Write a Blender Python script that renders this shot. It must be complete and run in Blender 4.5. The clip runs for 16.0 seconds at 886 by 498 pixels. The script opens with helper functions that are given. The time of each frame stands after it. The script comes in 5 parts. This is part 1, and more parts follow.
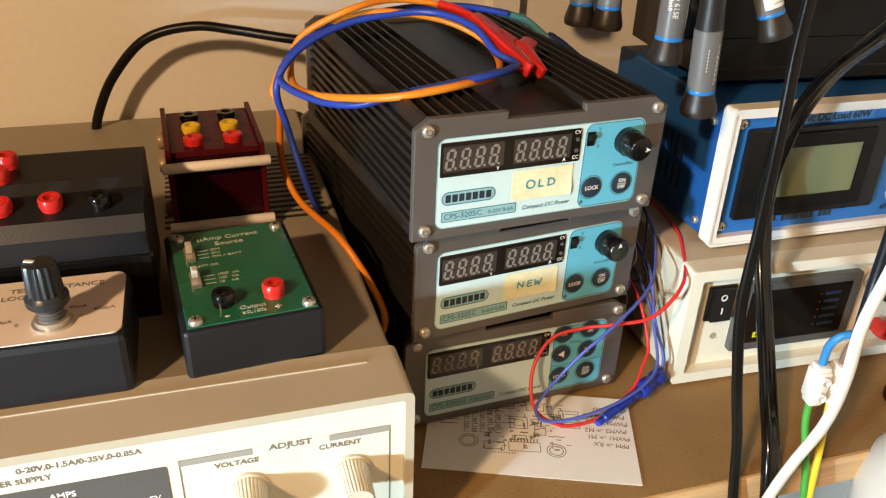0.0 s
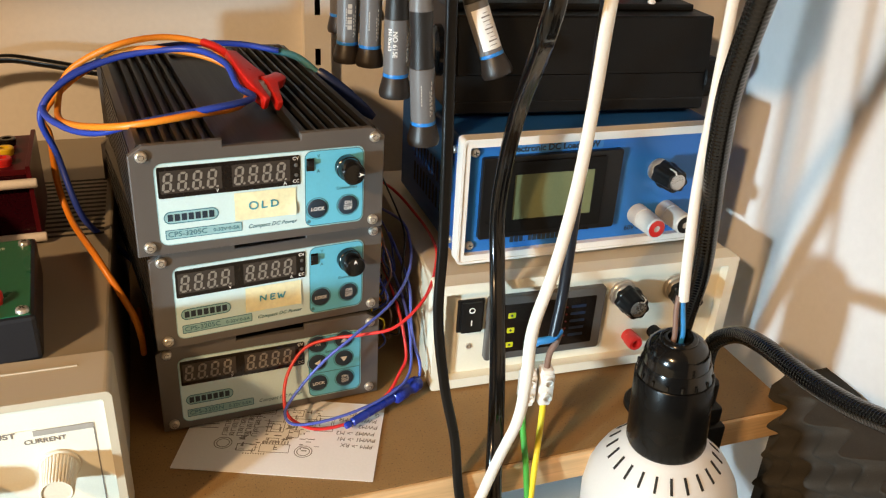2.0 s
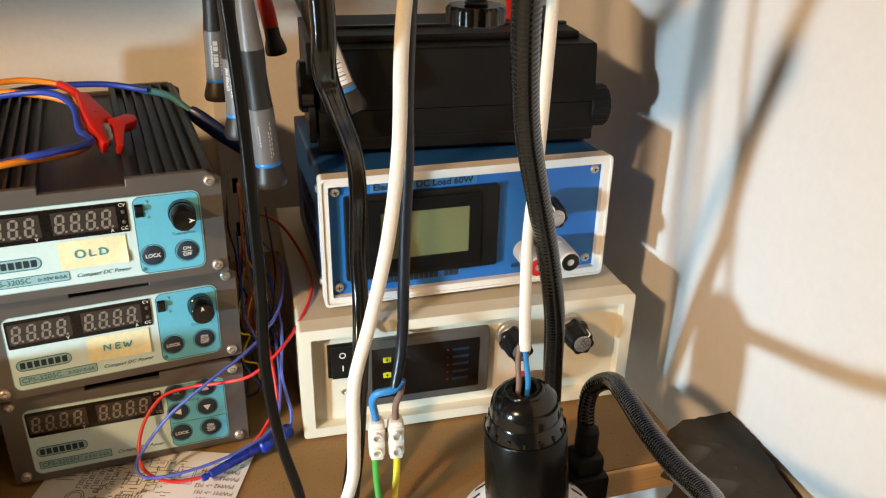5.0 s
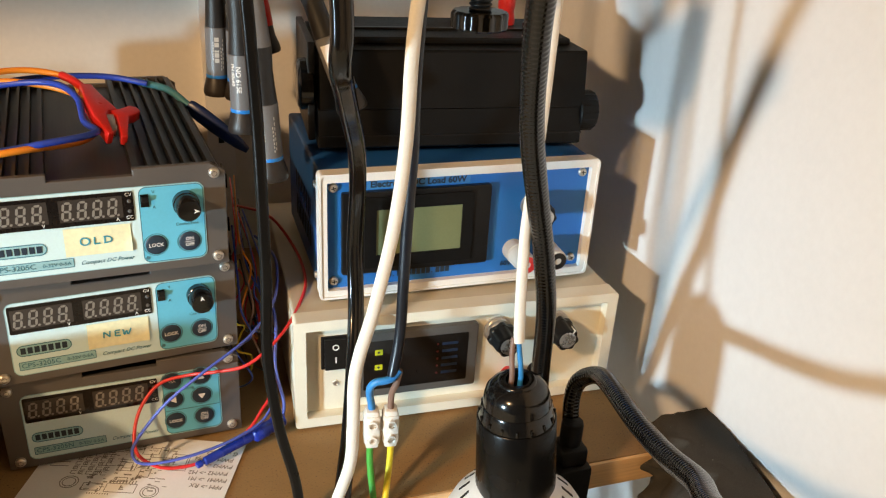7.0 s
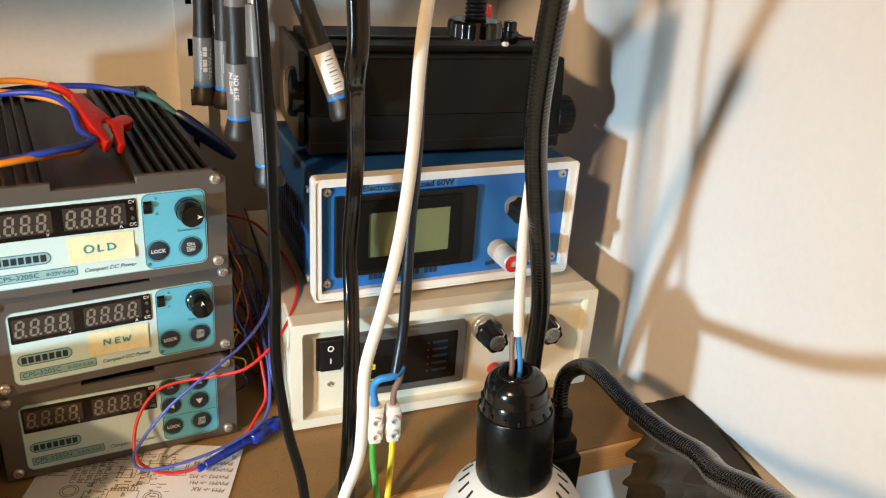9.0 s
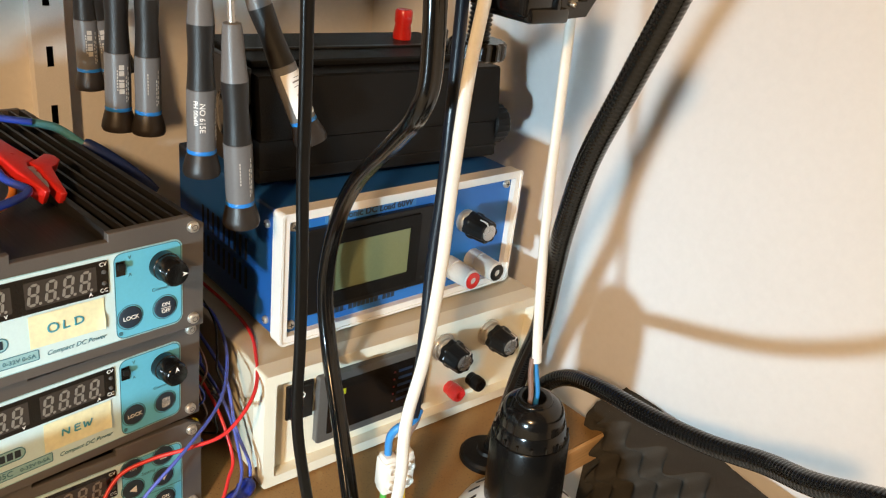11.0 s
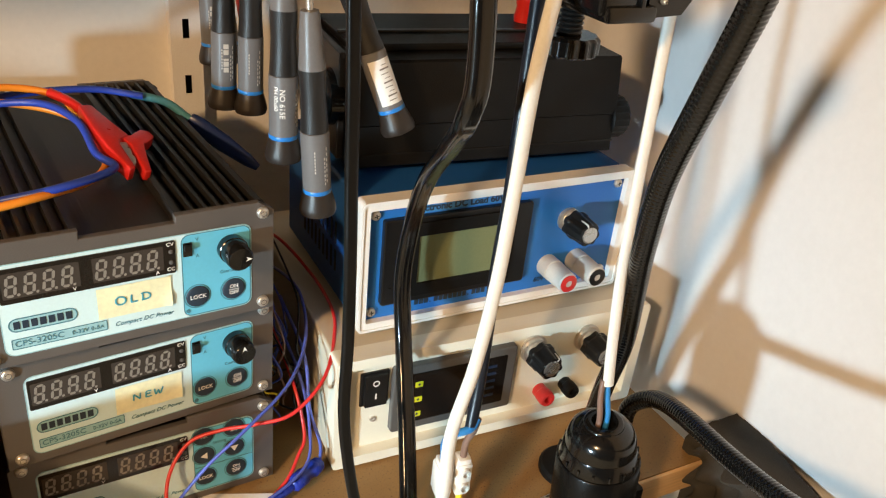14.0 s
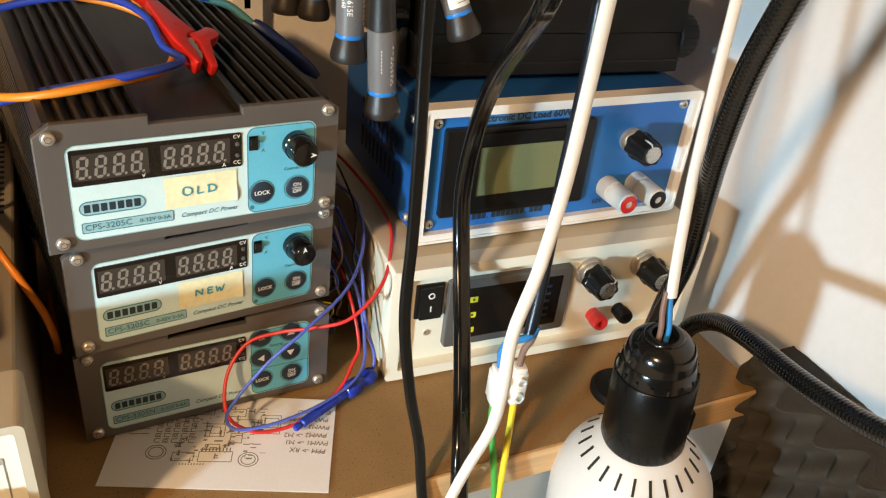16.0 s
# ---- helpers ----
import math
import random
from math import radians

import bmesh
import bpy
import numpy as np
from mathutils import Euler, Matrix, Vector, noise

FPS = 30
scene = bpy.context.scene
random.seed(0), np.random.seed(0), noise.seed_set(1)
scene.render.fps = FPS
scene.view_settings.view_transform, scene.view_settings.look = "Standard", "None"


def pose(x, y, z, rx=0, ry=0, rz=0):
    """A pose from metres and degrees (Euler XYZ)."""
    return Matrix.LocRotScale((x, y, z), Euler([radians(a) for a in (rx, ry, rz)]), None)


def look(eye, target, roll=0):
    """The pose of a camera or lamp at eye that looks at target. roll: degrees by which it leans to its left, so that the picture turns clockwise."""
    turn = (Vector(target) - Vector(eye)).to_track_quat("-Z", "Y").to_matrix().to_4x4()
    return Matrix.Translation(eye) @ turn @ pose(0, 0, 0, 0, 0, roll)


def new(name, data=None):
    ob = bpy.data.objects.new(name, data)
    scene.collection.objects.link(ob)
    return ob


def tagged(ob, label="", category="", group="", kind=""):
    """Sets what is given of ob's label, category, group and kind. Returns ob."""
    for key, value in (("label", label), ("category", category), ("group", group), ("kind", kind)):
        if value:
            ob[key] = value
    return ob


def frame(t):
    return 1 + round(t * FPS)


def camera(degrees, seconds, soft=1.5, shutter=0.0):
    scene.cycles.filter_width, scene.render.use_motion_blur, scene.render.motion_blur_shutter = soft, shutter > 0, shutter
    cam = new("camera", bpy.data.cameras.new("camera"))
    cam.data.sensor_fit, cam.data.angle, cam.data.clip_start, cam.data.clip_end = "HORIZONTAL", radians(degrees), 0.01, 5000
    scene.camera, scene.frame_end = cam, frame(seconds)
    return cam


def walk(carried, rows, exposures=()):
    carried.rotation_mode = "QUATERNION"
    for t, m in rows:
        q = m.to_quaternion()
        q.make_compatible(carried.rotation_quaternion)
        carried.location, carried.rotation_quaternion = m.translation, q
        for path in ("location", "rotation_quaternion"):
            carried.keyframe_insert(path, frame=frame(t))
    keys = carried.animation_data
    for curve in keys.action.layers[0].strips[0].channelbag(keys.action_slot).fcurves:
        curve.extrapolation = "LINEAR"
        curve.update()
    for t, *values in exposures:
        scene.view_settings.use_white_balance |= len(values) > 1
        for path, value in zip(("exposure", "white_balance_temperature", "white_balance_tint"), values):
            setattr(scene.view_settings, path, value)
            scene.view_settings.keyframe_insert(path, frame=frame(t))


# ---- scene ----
cam = camera(57.28, 16.0, soft=1.2)
PATH = [
    (0, (-0.2271, -0.3020, 0.2790), (-0.1218, 0.0307, 0.0836), 2.17),
    (0.5, (-0.2142, -0.3389, 0.2928), (-0.0966, -0.0046, 0.1074), 1.90),
    (1, (-0.2000, -0.3688, 0.2989), (-0.0717, -0.0331, 0.1233), 2.48),
    (1.5, (-0.1592, -0.3770, 0.2992), (-0.0290, -0.0437, 0.1204), 3.75),
    (2, (-0.1331, -0.3695, 0.2961), (-0.0086, -0.0357, 0.1140), 3.49),
    (2.5, (-0.1198, -0.3781, 0.3068), (-0.0004, -0.0395, 0.1304), 1.97),
    (3, (-0.0840, -0.3868, 0.3080), (0.0268, -0.0416, 0.1389), 1.42),
    (3.5, (-0.0666, -0.3800, 0.3060), (0.0340, -0.0320, 0.1362), 1.63),
    (4, (-0.0567, -0.3846, 0.3081), (0.0460, -0.0379, 0.1371), 1.68),
    (4.5, (-0.0323, -0.3762, 0.3025), (0.0728, -0.0324, 0.1272), 1.07),
    (6.8, (-0.0527, -0.3853, 0.3043), (0.0672, -0.0441, 0.1335), 3.45),
    (7, (-0.0534, -0.3863, 0.3044), (0.0689, -0.0467, 0.1320), 3.57),
    (7.5, (-0.0570, -0.3886, 0.3043), (0.0652, -0.0487, 0.1326), 3.60),
    (8, (-0.0554, -0.3836, 0.3033), (0.0665, -0.0437, 0.1314), 3.91),
    (8.5, (-0.0593, -0.3897, 0.3063), (0.0653, -0.0500, 0.1359), 3.90),
    (9, (-0.0852, -0.3913, 0.3049), (0.0646, -0.0599, 0.1383), 4.12),
    (9.2, (-0.1013, -0.3697, 0.3058), (0.0681, -0.0494, 0.1363), 4.65),
    (11.3, (-0.1814, -0.3007, 0.3109), (0.0738, -0.0400, 0.1468), 7.71),
    (11.5, (-0.1880, -0.3011, 0.3135), (0.0679, -0.0396, 0.1518), 8.03),
    (12, (-0.2047, -0.3087, 0.3165), (0.0459, -0.0399, 0.1586), 8.48),
    (12.5, (-0.1982, -0.3066, 0.3175), (0.0429, -0.0299, 0.1583), 8.47),
    (13, (-0.1828, -0.3119, 0.3209), (0.0429, -0.0247, 0.1581), 8.15),
    (13.5, (-0.1541, -0.3220, 0.3283), (0.0440, -0.0198, 0.1569), 7.16),
    (14, (-0.1222, -0.3080, 0.3216), (0.0542, -0.0040, 0.1305), 6.24),
    (14.5, (-0.1160, -0.2902, 0.3058), (0.0548, 0.0028, 0.0937), 6.11),
    (15, (-0.1168, -0.3015, 0.3117), (0.0494, -0.0072, 0.0977), 6.11),
    (15.5, (-0.1164, -0.2998, 0.2993), (0.0443, -0.0016, 0.0865), 6.22),
    (16, (-0.1350, -0.3119, 0.2976), (0.0230, -0.0102, 0.0879), 6.89),
]
walk(cam, [(t, look(eye, target, roll)) for t, eye, target, roll in PATH])

# ---- light: a cool-white lamp low on the left, a warm ceiling lamp above the desk ----
world = bpy.data.worlds.new("room_air")
scene.world = world
world.use_nodes = True
world.node_tree.nodes["Background"].inputs[0].default_value = (1.0, 0.80, 0.60, 1)
world.node_tree.nodes["Background"].inputs[1].default_value = 0.003


def lamp(name, kind, eye, target, power, colour, size):
    data = bpy.data.lights.new(name, kind)
    data.energy, data.color = power, colour
    if kind == "AREA":
        data.shape, data.size = "DISK", size
    else:
        data.shadow_soft_size = size
    ob = new(name, data)
    ob.matrix_world = look(eye, target)
    return ob


work = lamp("work_lamp", "AREA", (-0.70, -0.425, 0.131), (0.0, -0.045, 0.070), 1.0, (0.63, 0.865, 1.0), 0.055)
work.data.spread = radians(58)
lamp("ceiling_lamp", "AREA", (-1.0, -0.83, 0.88), (0.0, 0.05, 0.1), 19.0, (1.0, 0.635, 0.325), 0.09)

# ---- materials ----


def material(name, colour, rough=0.5, metal=0.0, vary=0.12, scale=60.0, bump=0.15, fine=900.0, spots=None, coat=0.0, spec=0.5):
    """Plain paint, plastic or metal with blotches, fine grain and a little relief."""
    m = bpy.data.materials.new(name)
    m.use_nodes = True
    nt = m.node_tree
    n, l = nt.nodes, nt.links
    bsdf = n["Principled BSDF"]
    co = n.new("ShaderNodeTexCoord")
    big = n.new("ShaderNodeTexNoise")
    big.inputs["Scale"].default_value, big.inputs["Detail"].default_value = scale, 4.0
    small = n.new("ShaderNodeTexNoise")
    small.inputs["Scale"].default_value, small.inputs["Detail"].default_value = fine, 3.0
    l.new(co.outputs["Object"], big.inputs["Vector"])
    l.new(co.outputs["Object"], small.inputs["Vector"])
    add = n.new("ShaderNodeMath")
    add.operation = "ADD"
    l.new(big.outputs["Fac"], add.inputs[0])
    l.new(small.outputs["Fac"], add.inputs[1])
    ramp = n.new("ShaderNodeMapRange")
    ramp.inputs["From Min"].default_value, ramp.inputs["From Max"].default_value = 0.6, 1.4
    ramp.inputs["To Min"].default_value, ramp.inputs["To Max"].default_value = 1 - vary, 1 + vary
    l.new(add.outputs[0], ramp.inputs["Value"])
    mix = n.new("ShaderNodeVectorMath")
    mix.operation = "SCALE"
    mix.inputs[0].default_value = colour
    l.new(ramp.outputs[0], mix.inputs["Scale"])
    last = mix.outputs[0]
    if spots:
        dots = n.new("ShaderNodeTexNoise")
        dots.inputs["Scale"].default_value, dots.inputs["Detail"].default_value = spots[1], 2.0
        l.new(co.outputs["Object"], dots.inputs["Vector"])
        cut = n.new("ShaderNodeMapRange")
        cut.inputs["From Min"].default_value, cut.inputs["From Max"].default_value = spots[2], spots[2] + 0.1
        l.new(dots.outputs["Fac"], cut.inputs["Value"])
        over = n.new("ShaderNodeMix")
        over.data_type = "RGBA"
        l.new(cut.outputs[0], over.inputs["Factor"])
        l.new(last, over.inputs["A"])
        over.inputs["B"].default_value = (*spots[0], 1)
        last = over.outputs["Result"]
    l.new(last, bsdf.inputs["Base Color"])
    rr = n.new("ShaderNodeMapRange")
    rr.inputs["To Min"].default_value, rr.inputs["To Max"].default_value = max(0.02, rough - 0.08), min(1.0, rough + 0.08)
    l.new(big.outputs["Fac"], rr.inputs["Value"])
    l.new(rr.outputs[0], bsdf.inputs["Roughness"])
    bsdf.inputs["Metallic"].default_value = metal
    bsdf.inputs["Coat Weight"].default_value = coat
    bsdf.inputs["Specular IOR Level"].default_value = spec
    if bump:
        bp = n.new("ShaderNodeBump")
        bp.inputs["Strength"].default_value, bp.inputs["Distance"].default_value = bump, 0.0004
        l.new(small.outputs["Fac"], bp.inputs["Height"])
        l.new(bp.outputs[0], bsdf.inputs["Normal"])
    return m


def streaked(name, colour, along, rough=0.4, metal=0.0, vary=0.2, scale=200.0, bump=0.2):
    """Grain drawn out along one axis: wood, brushed metal."""
    m = material(name, colour, rough, metal, vary, scale, bump, scale * 4)
    nt = m.node_tree
    mapping = nt.nodes.new("ShaderNodeMapping")
    mapping.inputs["Scale"].default_value = [0.04 if a == along else 1.0 for a in "xyz"]
    co = [n for n in nt.nodes if n.type == "TEX_COORD"][0]
    nt.links.new(co.outputs["Object"], mapping.inputs["Vector"])
    for n in nt.nodes:
        if n.type == "TEX_NOISE":
            nt.links.new(mapping.outputs[0], n.inputs["Vector"])
    return m


M = dict(
    wall=material("wall_paint", (0.75, 0.71, 0.65), 0.75, vary=0.04, scale=14, bump=0.25, fine=260),
    # Tone of the unseen room surfaces, darkened so that less light bounces back.
    far=material("unseen_room_tone", (0.28, 0.26, 0.24), 0.8, vary=0.06, scale=6, bump=0.1, fine=200),
    wall_r=material("side_wall_paint", (0.75, 0.74, 0.735), 0.7, vary=0.03, scale=10, bump=0.22, fine=220),
    board=material("fibreboard", (0.285, 0.170, 0.064), 0.6, vary=0.16, scale=45, bump=0.4, fine=1400, spots=((0.10, 0.055, 0.03), 900, 0.62)),
    edge=streaked("pine_edge", (0.62, 0.40, 0.20), "x", 0.55, scale=160),
    desk=material("desk_laminate", (0.66, 0.75, 0.80), 0.35, vary=0.05, scale=9, bump=0.05),
    rail=material("white_rail_paint", (0.78, 0.76, 0.73), 0.4, vary=0.05, scale=40, bump=0.1),
    dark=material("dark_void", (0.012, 0.011, 0.010), 0.8, vary=0.2),
    fin=streaked("anodised_heatsink", (0.042, 0.040, 0.039), "y", 0.42, 0.65, 0.18, 220, 0.25),
    plate=material("grey_face_plate", (0.145, 0.132, 0.124), 0.42, 0.45, vary=0.08, scale=30, bump=0.22, fine=1800),
    steel=material("screw_steel", (0.62, 0.58, 0.52), 0.30, 0.75, vary=0.15, scale=300, bump=0.1),
    sticker=material("pale_sticker", (0.60, 0.78, 0.80), 0.38, vary=0.04, scale=25, bump=0.04),
    cyan=material("cyan_sticker", (0.13, 0.50, 0.68), 0.36, vary=0.05, scale=25, bump=0.04),
    pill=material("sticker_teal", (0.30, 0.52, 0.56), 0.4, vary=0.05),
    outline=material("teal_ink", (0.055, 0.19, 0.25), 0.5, vary=0.1),
    ink=material("navy_ink", (0.015, 0.03, 0.05), 0.5, vary=0.1),
    glass=material("display_window", (0.010, 0.008, 0.007), 0.12, vary=0.2, scale=20, bump=0.0, spec=0.3),
    digit_bg=material("display_insert", (0.040, 0.033, 0.029), 0.25, vary=0.12, scale=60, bump=0.0),
    segment=material("unlit_segment", (0.22, 0.20, 0.175), 0.4, vary=0.12, scale=150, bump=0.0),
    black=material("black_plastic", (0.0085, 0.0082, 0.0082), 0.3, vary=0.2, scale=50, bump=0.12, spec=0.3),
    gloss=material("glossy_black", (0.005, 0.005, 0.005), 0.16, vary=0.15, scale=60, bump=0.03, coat=0.2, spec=0.42),
    matt=material("matt_black_plastic", (0.0045, 0.0044, 0.0044), 0.48, vary=0.25, scale=40, bump=0.4, fine=1500, spec=0.2),
    rubber=material("black_rubber", (0.005, 0.005, 0.005), 0.30, vary=0.25, scale=70, bump=0.12, fine=1200, spec=0.25),
    bluegrey=material("dark_blue_grey_plastic", (0.0075, 0.009, 0.0125), 0.42, vary=0.15, scale=40, bump=0.14, fine=1300),
    knobblue=material("slate_knob", (0.020, 0.024, 0.030), 0.35, vary=0.15, scale=60, bump=0.1),
    white=material("white_print", (0.80, 0.80, 0.78), 0.45, vary=0.04),
    note=material("yellow_tape", (0.82, 0.80, 0.52), 0.6, vary=0.10, scale=110, bump=0.35, fine=400),
    pen=material("felt_pen", (0.05, 0.32, 0.42), 0.6, vary=0.2),
    blue=material("blue_panel_paint", (0.018, 0.15, 0.47), 0.4, vary=0.08, scale=30, bump=0.12, fine=1500),
    bluetop=material("blue_case_paint", (0.012, 0.088, 0.31), 0.42, vary=0.1, scale=24, bump=0.3, fine=1600),
    bezel=material("white_plastic_bezel", (0.78, 0.76, 0.72), 0.38, vary=0.05, scale=35, bump=0.08),
    cream=material("cream_case_paint", (0.78, 0.755, 0.63), 0.45, vary=0.05, scale=25, bump=0.2, fine=1500),
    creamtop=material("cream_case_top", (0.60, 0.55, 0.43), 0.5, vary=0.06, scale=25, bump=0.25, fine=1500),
    lcd=material("lcd_green_grey", (0.17, 0.19, 0.095), 0.22, vary=0.06, scale=30, bump=0.0),
    chrome=material("brushed_cap", (0.55, 0.54, 0.52), 0.28, 0.8, vary=0.12, scale=120, bump=0.05),
    grey=material("light_grey_plastic", (0.55, 0.53, 0.49), 0.4, vary=0.06, scale=60),
    dimgrey=material("dim_grey_plastic", (0.09, 0.088, 0.085), 0.45, vary=0.12, scale=50),
    red=material("red_plastic", (0.62, 0.022, 0.018), 0.3, vary=0.12, scale=80, bump=0.08, coat=0.2),
    yellow=material("yellow_plastic", (0.78, 0.52, 0.02), 0.32, vary=0.1, scale=80, bump=0.08),
    beige=material("beige_case", (0.28, 0.24, 0.18), 0.55, vary=0.07, scale=22, bump=0.16, fine=2400),
    bezel_be=material("beige_bezel", (0.46, 0.40, 0.30), 0.5, vary=0.06, scale=25, bump=0.10, fine=2600),
    panel_be=material("ivory_panel", (0.72, 0.68, 0.56), 0.45, vary=0.04, scale=25, bump=0.12, fine=1300),
    knob_be=material("ivory_knob", (0.60, 0.55, 0.44), 0.4, vary=0.06, scale=60),
    barprint=material("grey_bar_print", (0.30, 0.28, 0.25), 0.5, vary=0.06),
    silk=material("silk_screen_print", (0.50, 0.56, 0.50), 0.5, vary=0.06),
    warmgrey=material("warm_grey_print", (0.20, 0.18, 0.16), 0.5, vary=0.08),
    pcb=material("green_solder_mask", (0.012, 0.13, 0.065), 0.28, vary=0.1, scale=30, bump=0.05, coat=0.3),
    # One red acrylic in two copies, the first with shade put into its colour.
    acrylic=material("shaded_red_acrylic", (0.022, 0.002, 0.005), 0.15, vary=0.25, scale=20, bump=0.0, spec=0.35),
    acrylic_b=material("lit_red_acrylic", (0.075, 0.006, 0.010), 0.3, vary=0.2, scale=30, bump=0.0, spec=0.1),
    nylon=material("pale_nylon", (0.86, 0.82, 0.78), 0.4, vary=0.06, scale=60),
    smoke=material("amber_nylon", (0.30, 0.21, 0.11), 0.3, vary=0.15, scale=60),
    # White label; the pinkish tint of the warm lamp is put into its colour.
    label=material("warm_lit_white_label", (0.76, 0.66, 0.60), 0.5, vary=0.04, scale=30, bump=0.1),
    paper=material("white_paper", (0.80, 0.79, 0.78), 0.7, vary=0.03, scale=30, bump=0.15, fine=700),
    orange=material("orange_silicone", (0.82, 0.26, 0.02), 0.4, vary=0.08, scale=60, bump=0.08),
    bluewire=material("blue_silicone", (0.025, 0.06, 0.42), 0.38, vary=0.1, scale=60, bump=0.08),
    skyblue=material("bright_blue_insulation", (0.03, 0.22, 0.55), 0.4, vary=0.08),
    lilac=material("violet_blue_wire", (0.07, 0.10, 0.42), 0.42, vary=0.1),
    teal=material("teal_sleeve", (0.07, 0.24, 0.29), 0.4, vary=0.15, scale=80),
    sleeve=material("black_blue_sleeve", (0.006, 0.009, 0.016), 0.35, vary=0.15, scale=60),
    navy=material("navy_plastic", (0.010, 0.026, 0.12), 0.35, vary=0.15, scale=60),
    royal=material("royal_blue_plastic", (0.012, 0.035, 0.34), 0.28, vary=0.12, scale=80),
    redwire=material("red_wire", (0.66, 0.03, 0.03), 0.35, vary=0.1, scale=60, bump=0.05),
    whitepvc=material("white_pvc", (0.76, 0.75, 0.70), 0.4, vary=0.06, scale=60, bump=0.08, spots=((0.62, 0.50, 0.25), 30, 0.70)),
    brown=material("brown_wire", (0.20, 0.12, 0.09), 0.45, vary=0.12),
    green=material("green_wire", (0.06, 0.34, 0.05), 0.42, vary=0.1),
    yelwire=material("yellow_wire", (0.75, 0.60, 0.03), 0.42, vary=0.1),
    clear=material("milky_terminal_nylon", (0.74, 0.72, 0.67), 0.25, vary=0.08, scale=90, bump=0.1, coat=0.2),
    bulb=material("bulb_housing", (0.66, 0.65, 0.63), 0.45, vary=0.03, scale=40, bump=0.1),
    foam=material("charcoal_foam", (0.050, 0.046, 0.040), 0.95, vary=0.22, scale=50, bump=0.9, fine=1500, spots=((0.20, 0.19, 0.17), 420, 0.76), spec=0.1),
    grip=material("dark_grip", (0.014, 0.0135, 0.0135), 0.45, vary=0.15, scale=60, bump=0.3),
    greybody=material("grey_handle", (0.145, 0.145, 0.15), 0.38, vary=0.08, scale=70, bump=0.1),
    cap=material("brown_black_cap", (0.022, 0.017, 0.014), 0.42, vary=0.2, scale=70, bump=0.15),
    ring=material("blue_ring", (0.02, 0.20, 0.62), 0.35, vary=0.06),
    lime=material("lime_symbol", (0.60, 0.62, 0.02), 0.4, vary=0.1),
    strip=material("light_blue_strip", (0.05, 0.22, 0.50), 0.4, vary=0.05),
    dimblue=material("dim_blue_print", (0.008, 0.02, 0.05), 0.5, vary=0.1),
    pane=material("pale_pane", (0.62, 0.66, 0.68), 0.25, vary=0.05, scale=30, bump=0.0),
    bakelite=material("black_bakelite", (0.004, 0.004, 0.004), 0.26, vary=0.2, scale=50, bump=0.05, spec=0.2),
    dimred=material("dim_red_dot", (0.09, 0.01, 0.008), 0.4, vary=0.1),
)

# ---- mesh helpers (lengths in millimetres inside a thing, metres in the room) ----
MM = 0.001


def part(name, bm, mat, parent=None, label="", at=None, smooth=0):
    """Links a bmesh as one mesh object, under parent if there is one."""
    me = bpy.data.meshes.new(name)
    bm.to_mesh(me)
    bm.free()
    return part_of(name, me, mat, parent, label, at, smooth)


def part_of(name, me, mat, parent=None, label="", at=None, smooth=0):
    if not me.materials:
        me.materials.append(M[mat])
    if smooth:
        me.shade_smooth()
        me.set_sharp_from_angle(angle=radians(smooth))
    ob = new(name, me)
    if parent:
        ob.parent = parent
    if at is not None:
        ob.matrix_basis = at
    if label:
        ob["label"] = label
    return ob


def thing(name, m, label, category, group=""):
    ob = new(name)
    ob.empty_display_size = 0.01
    ob.matrix_world = m
    return tagged(ob, label, category, group)


def box(x0, x1, y0, y1, z0, z1, bevel=0.0, segments=2, s=MM):
    bm = bmesh.new()
    bmesh.ops.create_cube(bm, size=1, matrix=Matrix.LocRotScale(((x0 + x1) / 2 * s, (y0 + y1) / 2 * s, (z0 + z1) / 2 * s), None, (abs(x1 - x0) * s, abs(y1 - y0) * s, abs(z1 - z0) * s)))
    if bevel:
        bmesh.ops.bevel(bm, geom=bm.edges[:], offset=bevel * s, segments=segments, affect="EDGES", profile=0.5)
    return bm


def rounded(w, h, r, n=5):
    """Outline of a rounded rectangle round the origin."""
    pts = []
    for cx, cy, a0 in ((w / 2 - r, h / 2 - r, 0), (-w / 2 + r, h / 2 - r, 90), (-w / 2 + r, -h / 2 + r, 180), (w / 2 - r, -h / 2 + r, 270)):
        for i in range(n + 1):
            a = radians(a0 + 90 * i / n)
            pts.append((cx + r * math.cos(a), cy + r * math.sin(a)))
    return pts


def prism(outline, y0, y1, dx=0, dz=0, s=MM, bevel=0.0):
    """An outline in x and z drawn out along y."""
    bm = bmesh.new()
    a = [bm.verts.new(((x + dx) * s, y0 * s, (z + dz) * s)) for x, z in outline]
    b = [bm.verts.new(((x + dx) * s, y1 * s, (z + dz) * s)) for x, z in outline]
    bm.faces.new(a)
    bm.faces.new(b[::-1])
    for i in range(len(a)):
        j = (i + 1) % len(a)
        bm.faces.new((a[j], a[i], b[i], b[j]))
    bmesh.ops.recalc_face_normals(bm, faces=bm.faces[:])
    if bevel:
        rim = [e for e in bm.edges if abs(e.verts[0].co.y - y0 * s) < 1e-7 and abs(e.verts[1].co.y - y0 * s) < 1e-7]
        bmesh.ops.bevel(bm, geom=rim, offset=bevel * s, segments=2, affect="EDGES", profile=0.5)
    return bm


